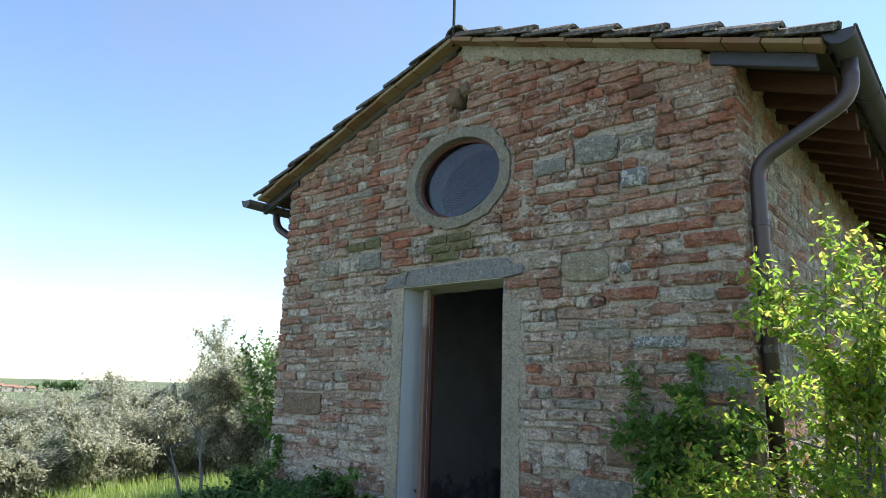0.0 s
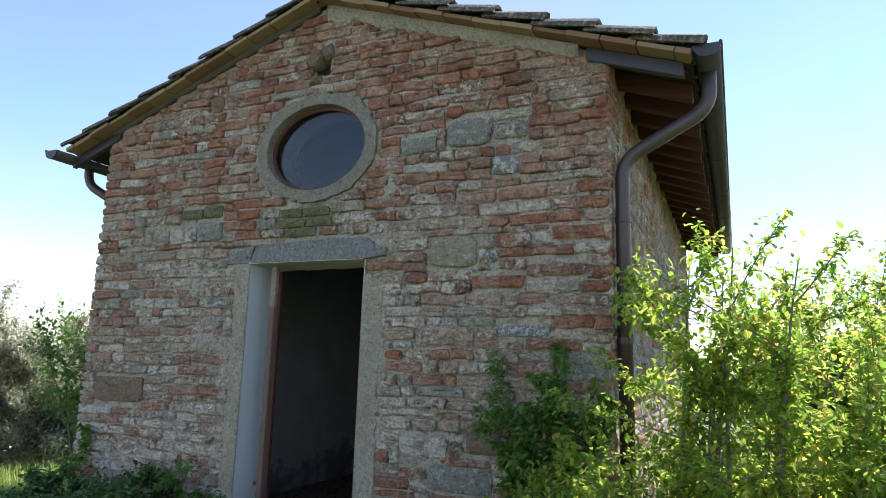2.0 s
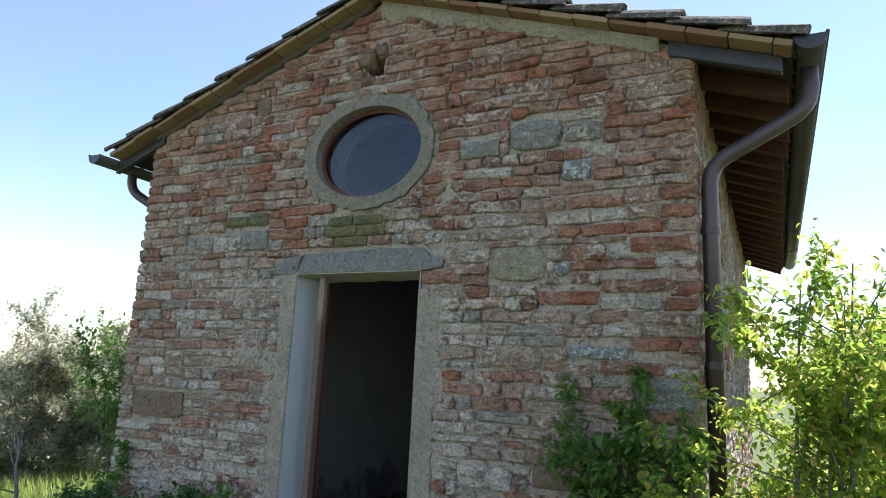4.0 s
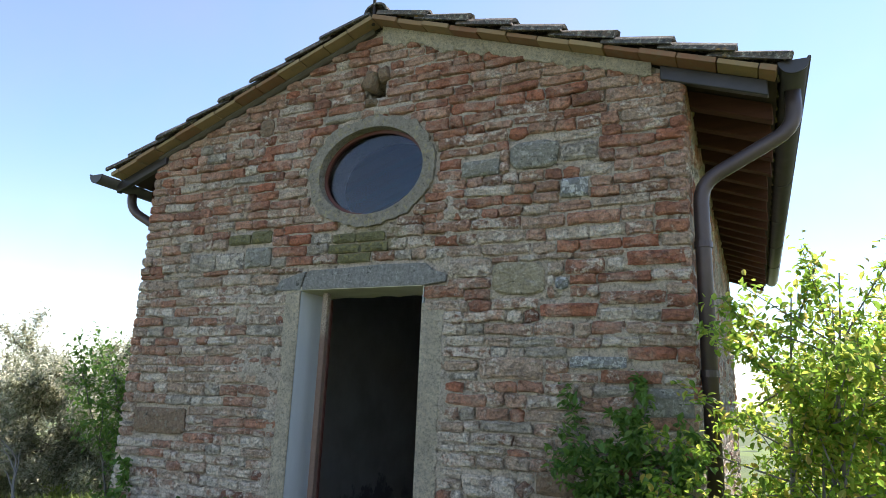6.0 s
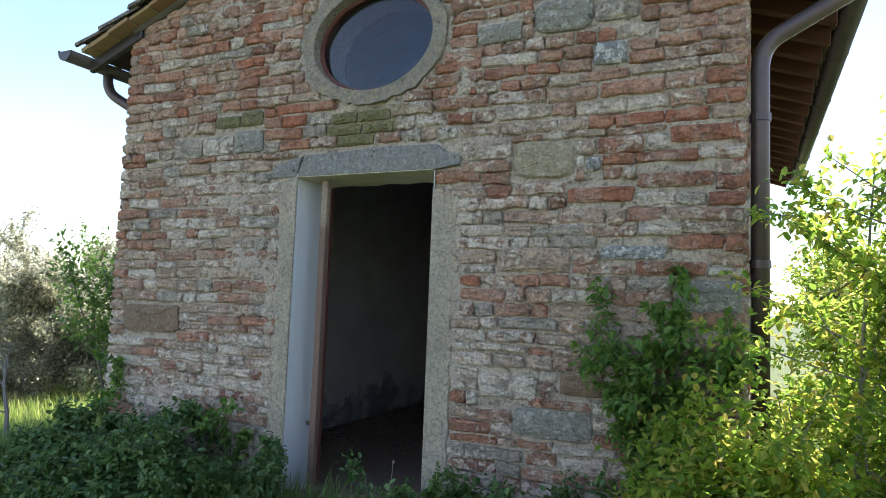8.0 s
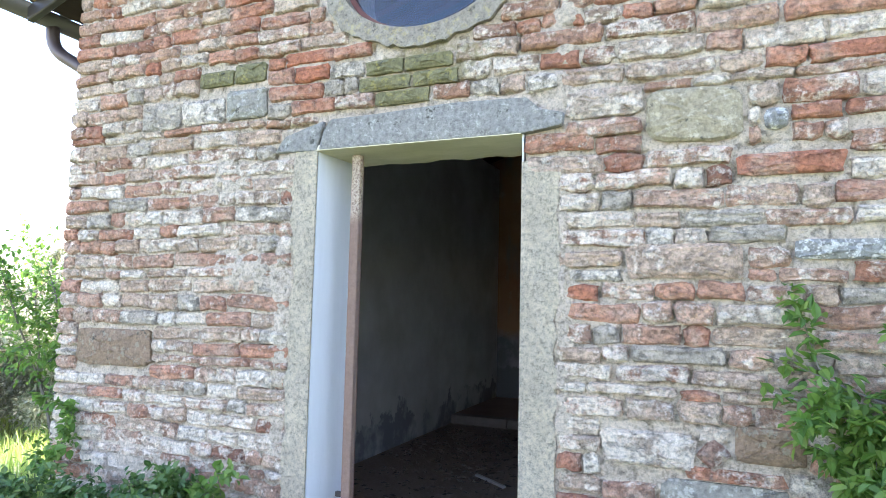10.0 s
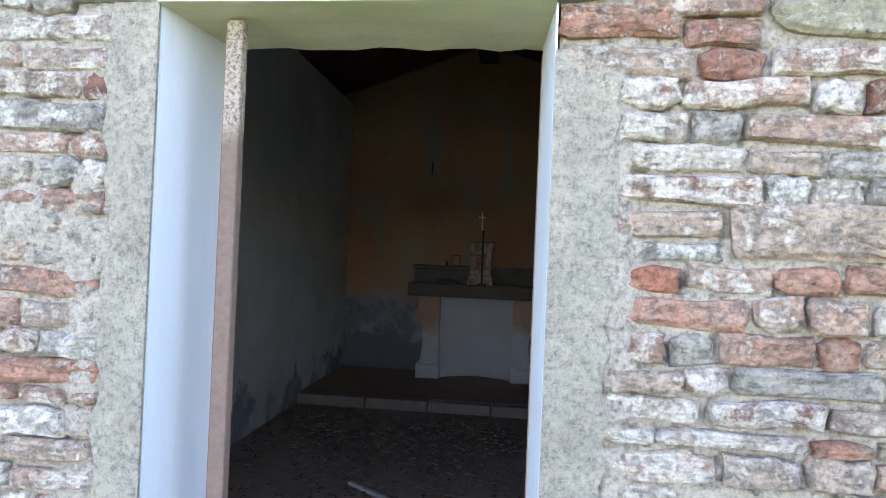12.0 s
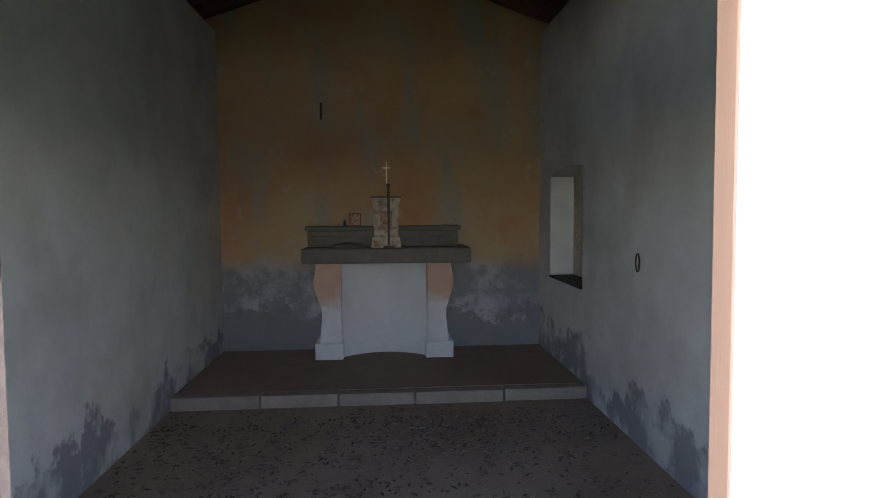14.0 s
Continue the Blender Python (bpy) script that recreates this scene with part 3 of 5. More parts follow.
roof = empty("roof", (XA, 0, ZA), "old roof of lichen-covered curved clay tiles", "roof", kind="structure")
cover = coppo_mesh(0.088, 0.070, 0.44, True, 0.022)
pan = coppo_mesh(0.088, 0.072, 0.44, False)
tile_data = []
for k_ in range(3):
    me = bpy.data.meshes.new("cover_tile")
    vv = [(x, y * 1.15, z * 1.2) for x, y, z in cover[0]]
    vv = [tuple(c + rng.uniform(-0.009, 0.009) for c in p) for p in vv]
    me.from_pydata(vv, [], cover[1])
    me.materials.append(M_TILE)
    tile_data.append(me)
fv, ff = [], []
STEP = 0.362
for s in (-1, 1):
    down = Vector((s, 0, -SLOPE)).normalized()
    upv = Vector((s * SLOPE, 0, 1)).normalized()
    for col in range(36):
        y = VERGE + 0.075 + col * 0.20
        for row in range(8):
            # tile points up the slope: its wide end is the lower one
            d0 = 0.10 + (row + 1) * STEP
            d0 = min(d0, 2.93)
            for kind_, (vv, fc), lift in (("cover", cover, 0.085), ("pan", pan, 0.095)):
                yy = y if kind_ == "cover" else y + 0.10
                if col == 0 and kind_ == "cover":
                    lift = 0.074
                    yy -= 0.01
                base = Vector((XA, yy, ZA)) + down * d0 + upv * lift
                tilt = -0.07 + rng.uniform(-0.015, 0.015)
                ax = (-down + upv * tilt).normalized()
                az = (upv - ax * upv.dot(ax)).normalized()
                ay = az.cross(ax)
                m = Matrix.Translation(base) @ Matrix((ax, ay, az)).transposed().to_4x4() @ pose(0, rng.uniform(-.006, .006), 0, rng.uniform(-3, 3), 0, rng.uniform(-1.5, 1.5))
                if col < 2 and kind_ == "cover":
                    ob = new("cover_tile", rng.choice(tile_data))
                    ob.parent = roof
                    ob.matrix_parent_inverse = roof.matrix_basis.inverted()
                    ob.matrix_parent_inverse = Matrix.Translation((-XA, 0, -ZA))
                    ob.matrix_basis = m
                else:
                    n0 = len(fv)
                    fv += [tuple(m @ Vector(p)) for p in vv]
                    ff += [tuple(i + n0 for i in q) for q in fc]
ob = mesh_object("tile_field", [(a - XA, b, c - ZA) for a, b, c in fv], ff, J_TILE, roof)
tagged(ob, kind="stuff")
# ridge tiles
for i in range(19):
    rv, rf = coppo_mesh(0.105, 0.09, 0.44, True, 0.018, 9)
    m = pose(0, VERGE + 0.03 + i * 0.375, 0.085 + 0.012 * (i % 2), rng.uniform(-2, 2), -2, 90)
    mesh_object("ridge_tile", [tuple(m @ Vector(p)) for p in rv], rf, M_TILE, roof)
# smooth cement fillets on the wall under the verge
fillet = empty("verge_fillet", (0, 0, 0), "grey cement fillet under the gable tiles", "fillet", kind="structure")
for s, d0, d1, w in ((1, 0.04, 2.03, 0.15), (-1, 0.04, 2.25, 0.045)):
    n = 110
    vs, fs = [], []
    for i in range(n + 1):
        d = d0 + (d1 - d0) * i / n
        rag = 0.42 * noise.noise((d * 4.5, s, 0)) + 0.30 * noise.noise((d * 19, s, 4)) if s > 0 else 0.06 * noise.noise((d * 9, s, 0))
        lo = w * (0.80 + rag) * (1.0 if s < 0 else 1.0 - 0.14 * d)
        zt = ZA - SLOPE * d - 0.001
        out = 0.010 * noise.noise((d * 13, 2, s)) if s > 0 else 0.0
        vs += [(XA + s * d, -0.034, zt), (XA + s * d, -0.030 + out, zt - lo * 0.5), (XA + s * d, -0.012 + out * 0.5, zt - lo * 0.93), (XA + s * d, 0.05, zt - lo), (XA + s * d, 0.05, zt)]
    for i in range(n):
        a, b = 5 * i, 5 * i + 5
        fs += [(a, a + 1, b + 1, b), (a + 1, a + 2, b + 2, b + 1), (a + 2, a + 3, b + 3, b + 2), (a + 4, a, b, b + 4)]
    fixed(mesh_object("cement_fillet", vs, fs, M_STRIP if s > 0 else M_ALTAR, fillet))
pole = tagged(part("roof_pole", tube(bmesh.new(), [(XA - 0.02, -0.08, ZA - 0.02), (XA - 0.025, -0.08, ZA + 0.9), (XA - 0.03, -0.08, ZA + 1.6)], 0.013, 8), M_IRON), "thin iron pole on the gable top", "pole")

# ---- gutters and downpipes ----
def gutter(s, xc, zc, y0, y1, r=0.078):
    g = empty("gutter", (xc, y0, zc), "dark metal half-round rain gutter along the eave", "gutter", "gutters")
    n = 14
    verts, faces = [], []
    for y in (0.0, y1 - y0):
        for rad in (r, r - 0.004):
            for j in range(n + 1):
                a = math.pi + math.pi * j / n
                verts.append((rad * math.cos(a), y, rad * math.sin(a)))
    q = n + 1
    for j in range(n):
        faces += [(j, j + 2 * q, j + 2 * q + 1, j + 1), (j + q, j + q + 1, j + 3 * q + 1, j + 3 * q), (j, j + 1, j + q + 1, j + q)]
    mesh_object("trough", verts, faces, M_GUTTER, g, True)
    # end plate, outer bead and seams
    bm = bmesh.new()
    rim = [bm.verts.new((r * 1.02 * math.cos(math.pi + math.pi * j / n), 0, r * 1.02 * math.sin(math.pi + math.pi * j / n))) for j in range(n + 1)]
    bm.faces.new(rim)
    ext = bmesh.ops.extrude_face_region(bm, geom=bm.faces[:])
    bmesh.ops.translate(bm, verts=[e for e in ext["geom"] if isinstance(e, bmesh.types.BMVert)], vec=(0, -0.006, 0))
    part("end_plate", bm, M_GUTTER, g)
    part("bead", tube(bmesh.new(), [(s * r, -0.005, 0.004), (s * r, y1 - y0, 0.004)], 0.010, 8), M_GUTTER, g, smooth=True)
    for yy in (0.9, 2.1, 3.3, 4.5, 5.7):
        bm = bmesh.new()
        pts = [(r * 1.03 * math.cos(math.pi + math.pi * j / 10), yy, r * 1.03 * math.sin(math.pi + math.pi * j / 10)) for j in range(11)]
        tube(bm, pts, 0.006, 5)
        part("bracket", bm, M_GUTTER, g)
    return g


gutter(1, 2.742, 3.225, -0.11, LENGTH + 0.1)
gutter(-1, -2.885, 3.165, -0.20, LENGTH + 0.1)


def arc(points, rounds=0.12, n=5):
    """Rounds the corners of a line of points."""
    P = [Vector(p) for p in points]
    out = [P[0]]
    for a, b, c in zip(P, P[1:], P[2:]):
        u, v = (a - b).normalized(), (c - b).normalized()
        s0, s1 = b + u * rounds, b + v * rounds
        out += [s0.lerp(b, t).lerp(b.lerp(s1, t), t) for t in (i / n for i in range(n + 1))]
    return out + [P[-1]]


def downpipe(pts, r, collars):
    d = empty("downpipe", pts[-1], "dark brown metal rain downpipe with a swan neck", "downpipe", "downpipes")
    o = Vector(pts[-1])
    part("pipe", tube(bmesh.new(), [p - o for p in arc(pts)], r, 16), M_PIPE, d, smooth=True)
    for z in collars:
        part("collar", tube(bmesh.new(), [Vector((pts[-1][0], pts[-1][1], z - 0.02)) - o, Vector((pts[-1][0], pts[-1][1], z + 0.02)) - o], r + 0.006, 16), M_PIPE, d)
    return d


PX = XR + 0.062
downpipe([(2.742, 0.15, 3.17), (2.742, 0.15, 2.93), (PX, 0.12, 2.63), (PX, 0.12, -0.06)], 0.045, (2.25, 1.5, 0.6))
downpipe([(-2.885, 0.2, 3.11), (-2.885, 0.2, 2.95), (XL - 0.062, 0.3, 2.68), (XL - 0.062, 0.3, -0.06)], 0.042, (2.2,))

# ---- doorway ----
surround = empty("door_surround", (0, 0, 0), "rough grey cement render strips beside the doorway", "door surround", kind="structure")


def ragged_strip(name, x_in, x_out, z0, z1, y, seed, mat, parent, n=40):
    """A thin rendered strip with a straight inner and a ragged outer edge."""
    r = random.Random(seed)
    verts, faces = [], []
    for i in range(n + 1):
        z = z0 + (z1 - z0) * i / n
        w = x_out + r.uniform(-0.012, 0.012) + 0.035 * noise.noise((z * 3.1, seed, 0)) + 0.02 * noise.noise((z * 13, seed, 5))
        verts += [(x_in, y, z), (w, y + 0.006, z), (w, y + 0.06, z), (x_in, y + 0.0095, z)]
    for i in range(n):
        a, b = 4 * i, 4 * i + 4
        faces += [(a, a + 1, b + 1, b), (a + 1, a + 2, b + 2, b + 1), (a + 3, a, b, b + 3)]
    faces += [(0, 1, 2, 3), tuple(4 * n + j for j in range(4))]
    return fixed(mesh_object(name, verts, faces, mat, parent))


ragged_strip("render_strip", DL - 0.002, -0.745, -0.3, DT + 0.005, -0.010, 3, M_STRIP, surround)
ragged_strip("render_strip", DR + 0.002, 0.578, -0.3, DT - 0.12, -0.010, 5, M_STRIP, surround)
bm = bmesh.new()
low = [bm.verts.new((x, y, -0.3)) for x, y in ((DL - 0.006, 0.003), (DL, 0.003), (DL + 0.044, 0.284), (DL, 0.284), (DL, 0.361), (DL - 0.006, 0.361))]
ext = bmesh.ops.extrude_face_region(bm, geom=[bm.faces.new(low)])
bmesh.ops.translate(bm, verts=[e for e in ext["geom"] if isinstance(e, bmesh.types.BMVert)], vec=(0, 0, DT + 0.3))
part("reveal", bm, M_REVEAL, surround, "smooth white-painted plaster reveal")
bm = bmesh.new()
low = [bm.verts.new((x, y, -0.3)) for x, y in ((DR + 0.006, 0.003), (DR, 0.003), (DR - 0.020, 0.30), (DR, 0.30), (DR, 0.361), (DR + 0.006, 0.361))]
ext = bmesh.ops.extrude_face_region(bm, geom=[bm.faces.new(low)])
bmesh.ops.translate(bm, verts=[e for e in ext["geom"] if isinstance(e, bmesh.types.BMVert)], vec=(0, 0, DT + 0.3))
part("reveal", bm, M_REVEAL, surround, "smooth white-painted plaster reveal")
bm = bmesh.new()
r = random.Random(4)
vs = []
for i in range(15):
    xx = DL + (DR - DL) * i / 14
    vs.append([bm.verts.new((xx, yy, zz)) for yy, zz in ((-0.022, DT - 0.003), (0.33 + r.uniform(-.004, .004), DT - 0.012 + r.uniform(-.006, .006)), (0.34, DT + 0.03), (-0.004, DT + 0.03))])
for a, b in zip(vs, vs[1:]):
    for j in range(4):
        bm.faces.new((a[j], a[(j + 1) % 4], b[(j + 1) % 4], b[j]))
bm.faces.new(vs[0]); bm.faces.new(vs[-1])
part("soffit", bm, M_SOFFIT, surround, "yellow-green stained plaster soffit")

def poly_block(name, outline, y0, y1, mat, parent=None, bevel=0.01, label=""):
    bm = bmesh.new()
    face = bm.faces.new([bm.verts.new((x, y0, z)) for x, z in outline])
    ext = bmesh.ops.extrude_face_region(bm, geom=[face])
    bmesh.ops.translate(bm, verts=[e for e in ext["geom"] if isinstance(e, bmesh.types.BMVert)], vec=(0, y1 - y0, 0))
    if bevel:
        bmesh.ops.bevel(bm, geom=bm.edges[:], offset=bevel, segments=2, affect="EDGES", profile=0.6)
    return part(name, bm, mat, parent, label)


lintel = empty("lintel", (0, 0, DT), "cracked grey stone lintel over the doorway", "lintel", kind="structure")
poly_block("lintel_stone", [(DL + 0.012, 0.0), (DR + 0.02, 0.0), (0.595, 0.02), (0.602, 0.075), (0.50, 0.10), (0.44, 0.155), (0.1, 0.165), (-0.30, 0.150), (-0.53, 0.148), (-0.565, 0.11)], -0.025, 0.2, M_LINTEL, lintel)
poly_block("lintel_stone", [(-0.865, 0.004), (DL - 0.008, 0.000), (-0.592, 0.10), (-0.578, 0.146), (-0.66, 0.125), (-0.80, 0.085)], -0.014, 0.2, M_LINTEL, lintel)

# steel post, wooden frame, door leaf
post = tagged(box_part("door_post", (-0.468, -0.420, 0.08, 0.122, -0.06, DT - 0.012), M_RUST, bevel=0.006), "rusty square steel post with flaking pale paint", "post")
latch = tagged(part("latch_plate", box(bmesh.new(), -0.50, -0.462, 0.085, 0.10, 0.40, 0.425, 0.003), M_IRON), "small rusty latch plate on the steel post", "latch")
frame_ob = empty("door_frame", (0, 0.3, 0), "old red-brown painted wooden door frame", "door frame", kind="structure")
box_part("jamb", (DR - 0.022, DR - 0.001, 0.001, 0.06, -0.05, DT - 0.03), M_FRAME, frame_ob, 0.004)
box_part("jamb", (DL + 0.003, DL + 0.074, -0.014, 0.02, -0.05, DT - 0.03), M_DOOR, frame_ob, 0.004)

# ---- round window ----
win = empty("window_1", (WX, 0, WZ), "dark round window with a rendered ring", "window", kind="structure")


def ring_mesh(name, r_out, r_in, y0, y1, mat, parent, n=64, jag=0.0, seed=1, sweep=None):
    rr = random.Random(seed)
    verts, faces = [], []
    for i in range(n):
        a = 2 * math.pi * i / n
        ca, sa = math.cos(a), math.sin(a)
        j = rr.uniform(-jag, jag) * 0.25 + jag * (noise.noise((ca * 2.2, sa * 2.2, seed)) + 0.6 * noise.noise((ca * 7, sa * 7, seed)))
        o = (r_out[0] + j, r_out[1] + j)
        verts += [(o[0] * ca, y0, o[1] * sa), (r_in[0] * ca, y0, r_in[1] * sa), (r_in[0] * ca, y1, r_in[1] * sa), (o[0] * ca, y1, o[1] * sa)]
    for i in range(n):
        a, b = 4 * i, 4 * ((i + 1) % n)
        faces += [(a + k2, a + (k2 + 1) % 4, b + (k2 + 1) % 4, b + k2) for k2 in range(4)]
    return fixed(mesh_object(name, verts, faces, mat, parent))


ring_mesh("ring", (WRX - 0.012, WRZ - 0.012), (WRX - 0.112, WRZ - 0.102), -0.014, 0.17, M_RING, win, 128, 0.03)
ring_mesh("window_frame", (WRX - 0.113, WRZ - 0.103), (WRX - 0.137, WRZ - 0.127), 0.062, 0.11, M_DOOR, win)
v, f = slab_with_holes(ellipse(0, 0, WRX - 0.136, WRZ - 0.126, 64), [], lambda a, b, d: (a, d, b), 0.080, 0.086)
pane = fixed(mesh_object("pane", v, f, M_GLASS, win))
pane.visible_shadow = False


# ---- altar and the things in the chapel ----
altar = empty("altar", (-0.08, 6.0, 0.0), "white plastered altar with curved pink pilasters and a stone top", "altar")
AX, AY = -0.08, 6.0


def pilaster(s):
    outer = [(0.635, 0.165), (0.625, 0.30), (0.612, 0.42), (0.618, 0.50), (0.655, 0.62), (0.685, 0.72), (0.69, 0.80), (0.672, 0.88), (0.662, 0.955)]
    outline = [(0.425, 0.165), (0.425, 0.955)] + outer[::-1]
    bm = bmesh.new()
    face = bm.faces.new([bm.verts.new((s * x, -0.10, z)) for x, z in outline])
    ext = bmesh.ops.extrude_face_region(bm, geom=[face])
    bmesh.ops.translate(bm, verts=[e for e in ext["geom"] if isinstance(e, bmesh.types.BMVert)], vec=(0, 0.42, 0))
    for vtx in bm.verts:  # the front swells with the side
        if vtx.co.y < 0:
            vtx.co.y -= 0.35 * (abs(vtx.co.x) - 0.6) if abs(vtx.co.x) > 0.5 else 0
    part("pilaster", bm, M_PILASTER, altar, "salmon-pink and white painted pilaster")
    box_part("plinth", (min(s * 0.405, s * 0.685), max(s * 0.405, s * 0.685), -0.13, 0.30, 0.0, 0.165), M_ALTARWHITE, altar, 0.012)


for s in (-1, 1):
    pilaster(s)
verts, faces = [], []
N = 16
for i in range(N + 1):
    x = -0.43 + 0.86 * i / N
    y = -0.02 + 0.22 * (1 - (x / 0.43) ** 2)
    verts += [(x, y, 0.0), (x, y, 0.12), (x, y + 0.012, 0.13), (x, y + 0.012, 0.955)]
for i in range(N):
    for j in range(3):
        a, b = 4 * i + j, 4 * i + 4 + j
        faces.append((a, b, b + 1, a + 1))
mesh_object("front_panel", verts, faces, M_ALTARWHITE, altar, True)
box_part("core", (-0.60, 0.60, 0.23, 0.39, 0.0, 0.95), M_ALTARWHITE, altar, 0)
box_part("altar_top", (-0.80, 0.86, -0.20, 0.39, 0.955, 1.105), M_ALTAR, altar, 0.02, "dark worn stone altar slab")
box_part("gradine", (-0.77, 0.765, 0.13, 0.39, 1.105, 1.27), M_ALTAR, altar, 0.01)
box_part("gradine_cornice", (-0.795, 0.79, 0.10, 0.392, 1.27, 1.312), M_ALTAR, altar, 0.012)
bm = bmesh.new()
for z0, z1 in ((1.135, 1.155), (1.20, 1.212)):
    box(bm, -0.74, 0.74, 0.118, 0.131, z0, z1, 0.003)
part("gradine_moulding", bm, M_ALTAR, altar)

taber = empty("tabernacle", (-0.055, 6.02, 1.105), "small painted tabernacle with a flared dark top", "tabernacle")
bm = bmesh.new()
levels = [(0.0, 0.15, 0.14), (0.10, 0.135, 0.12), (0.12, 0.118, 0.105), (0.40, 0.122, 0.108), (0.46, 0.138, 0.12), (0.49, 0.145, 0.126)]
rg = []
for z, hx, hy in levels:
    rg.append([bm.verts.new((sx * hx, sy * hy, z)) for sx, sy in ((-1, -1), (1, -1), (1, 1), (-1, 1))])
for a, b in zip(rg, rg[1:]):
    for j in range(4):
        bm.faces.new((a[j], a[(j + 1) % 4], b[(j + 1) % 4], b[j]))
bm.faces.new(rg[0][::-1]); bm.faces.new(rg[-1])
part("body", bm, M_TABER, taber)
box_part("top", (-0.150, 0.150, -0.135, 0.13, 0.49, 0.508), M_ALTAR, taber, 0.004, "dark top board")
box_part("door", (-0.06, 0.06, -0.112, -0.104, 0.17, 0.36), M_ICON, taber, 0.003, "small brown door")

cross = empty("altar_cross", (-0.03, 5.86, 1.105), "thin black altar crucifix with a small gilt cross", "crucifix")
bm = bmesh.new()
box(bm, -0.05, 0.05, -0.035, 0.035, 0.0, 0.02, 0.005)
part("foot", bm, M_IRON, cross)
part("shaft", box(bmesh.new(), -0.012, 0.012, -0.008, 0.008, 0.02, 0.60, 0.002), M_IRON, cross)
part("knob", box(bmesh.new(), -0.02, 0.02, -0.014, 0.014, 0.60, 0.63, 0.005), M_IRON, cross)
bm = bmesh.new()
box(bm, -0.024, -0.014, -0.004, 0.004, 0.63, 0.84, 0.001)
box(bm, -0.058, 0.018, -0.005, 0.005, 0.775, 0.785, 0.001)
part("gilt_cross", bm, M_GOLD, cross, "small gilt cross")

icon = empty("picture", (-0.37, 6.18, 1.312), "small red-brown framed picture standing on the altar shelf", "picture")
part("frame", box(bmesh.new(), -0.06, 0.06, -0.008, 0.012, 0.0, 0.135, 0.004), M_DOOR, icon)
part("image", box(bmesh.new(), -0.048, 0.048, -0.012, -0.008, 0.012, 0.122), M_ICON, icon)
bottle = empty("bottle", (-0.475, 6.17, 1.312), "tiny dark glass bottle on the altar shelf", "bottle")
part("body", tube(bmesh.new(), [(0, 0, 0), (0, 0, 0.035), (0, 0, 0.05)], [0.014, 0.014, 0.008], 10), M_IRON, bottle)
part("neck", tube(bmesh.new(), [(0, 0, 0.05), (0, 0, 0.068)], 0.006, 8), M_IRON, bottle)
white_cup = tagged(part("candle_stub", tube(bmesh.new(), [(-0.505, 6.17, 1.312), (-0.505, 6.17, 1.36)], 0.012, 10), M_ALTARWHITE), "white candle stub on the altar shelf", "candle")
debris = tagged(part("dry_twig", tube(bmesh.new(), [(0.50, 6.15, 1.318), (0.56, 6.16, 1.322), (0.63, 6.14, 1.326), (0.68, 6.15, 1.318)], [0.004, 0.008, 0.007, 0.003], 6), M_BARK), "dry twig lying on the altar shelf", "twig")
cloth = bmesh.new()
bmesh.ops.create_icosphere(cloth, subdivisions=2, radius=1.0)
for vtx in cloth.verts:
    n_ = 1 + 0.3 * noise.noise(vtx.co * 2.3)
    vtx.co = Vector((vtx.co.x * 0.17 * n_ - 0.44, vtx.co.y * 0.06 * n_ + 5.98, max(0, vtx.co.z) * 0.055 * n_ + 1.106))
tagged(part("rubble_heap", cloth, M_ALTAR), "small heap of dark debris on the altar slab", "debris")
bar = tagged(box_part("iron_bar", (-0.73, -0.705, 6.37, 6.398, 2.42, 2.59), M_IRON, bevel=0.004), "short dark iron bracket fixed in the plaster", "bracket")
stick = tagged(part("wood_stick", box(bmesh.new(), -0.20, 0.20, -0.016, 0.016, 0, 0.02, 0.004), M_DOORWHITE), "pale piece of wood lying on the floor", "stick")
stick.matrix_basis = pose(-0.52, 2.45, FLOOR + 0.001, 0, 0, -38)
tagged(box_part("niche_sill", (IR - 0.012, 1.84, 4.845, 5.915, 0.79, 0.812), M_BEAM, bevel=0.003), "dark wooden sill board in the wall niche", "sill")
# Added ring that stands in for a dark smudge on the plaster.
smudge_mark = tagged(part("wall_ring", tube(bmesh.new(), [(1.594, 3.62 + 0.03 * math.cos(a), 1.12 + 0.06 * math.sin(a)) for a in (2 * math.pi * i / 16 for i in range(17))], 0.006, 6), M_IRON), "thin dark ring added in place of a smudge on the side wall", "ring")

# dead leaves on the floor
verts, faces = [], []
r = random.Random(11)
for i in range(2300):
    x, y = r.uniform(IL + 0.05, IR - 0.05), r.triangular(1.1, 4.64, 4.2)
    if noise.noise((x * 1.7, y * 1.7, 3)) < -0.12 and r.random() < 0.75:
        continue
    if r.random() < 0.4:
        x += 0.5 * (r.choice((-1.2, 0.4, 1.0)) - x) * r.random()
    a, l, w = r.uniform(0, 6.3), r.uniform(0.014, 0.042), r.uniform(0.005, 0.014)
    ca, sa = math.cos(a), math.sin(a)
    n0 = len(verts)
    for u, v_, h in ((-1, 0, 0.001), (0, -1, 0.001), (1, 0, 0.004), (0, 1, 0.002), (0.1, 0, 0.012)):
        verts.append((x + u * l * ca - v_ * w * sa, y + u * l * sa + v_ * w * ca, FLOOR + h))
    faces += [(n0 + p, n0 + (p + 1) % 4, n0 + 4) for p in range(4)]
tagged(mesh_object("dead_leaves", verts, faces, M_LITTER), "dark dead leaves scattered over the floor", "leaves", kind="stuff")


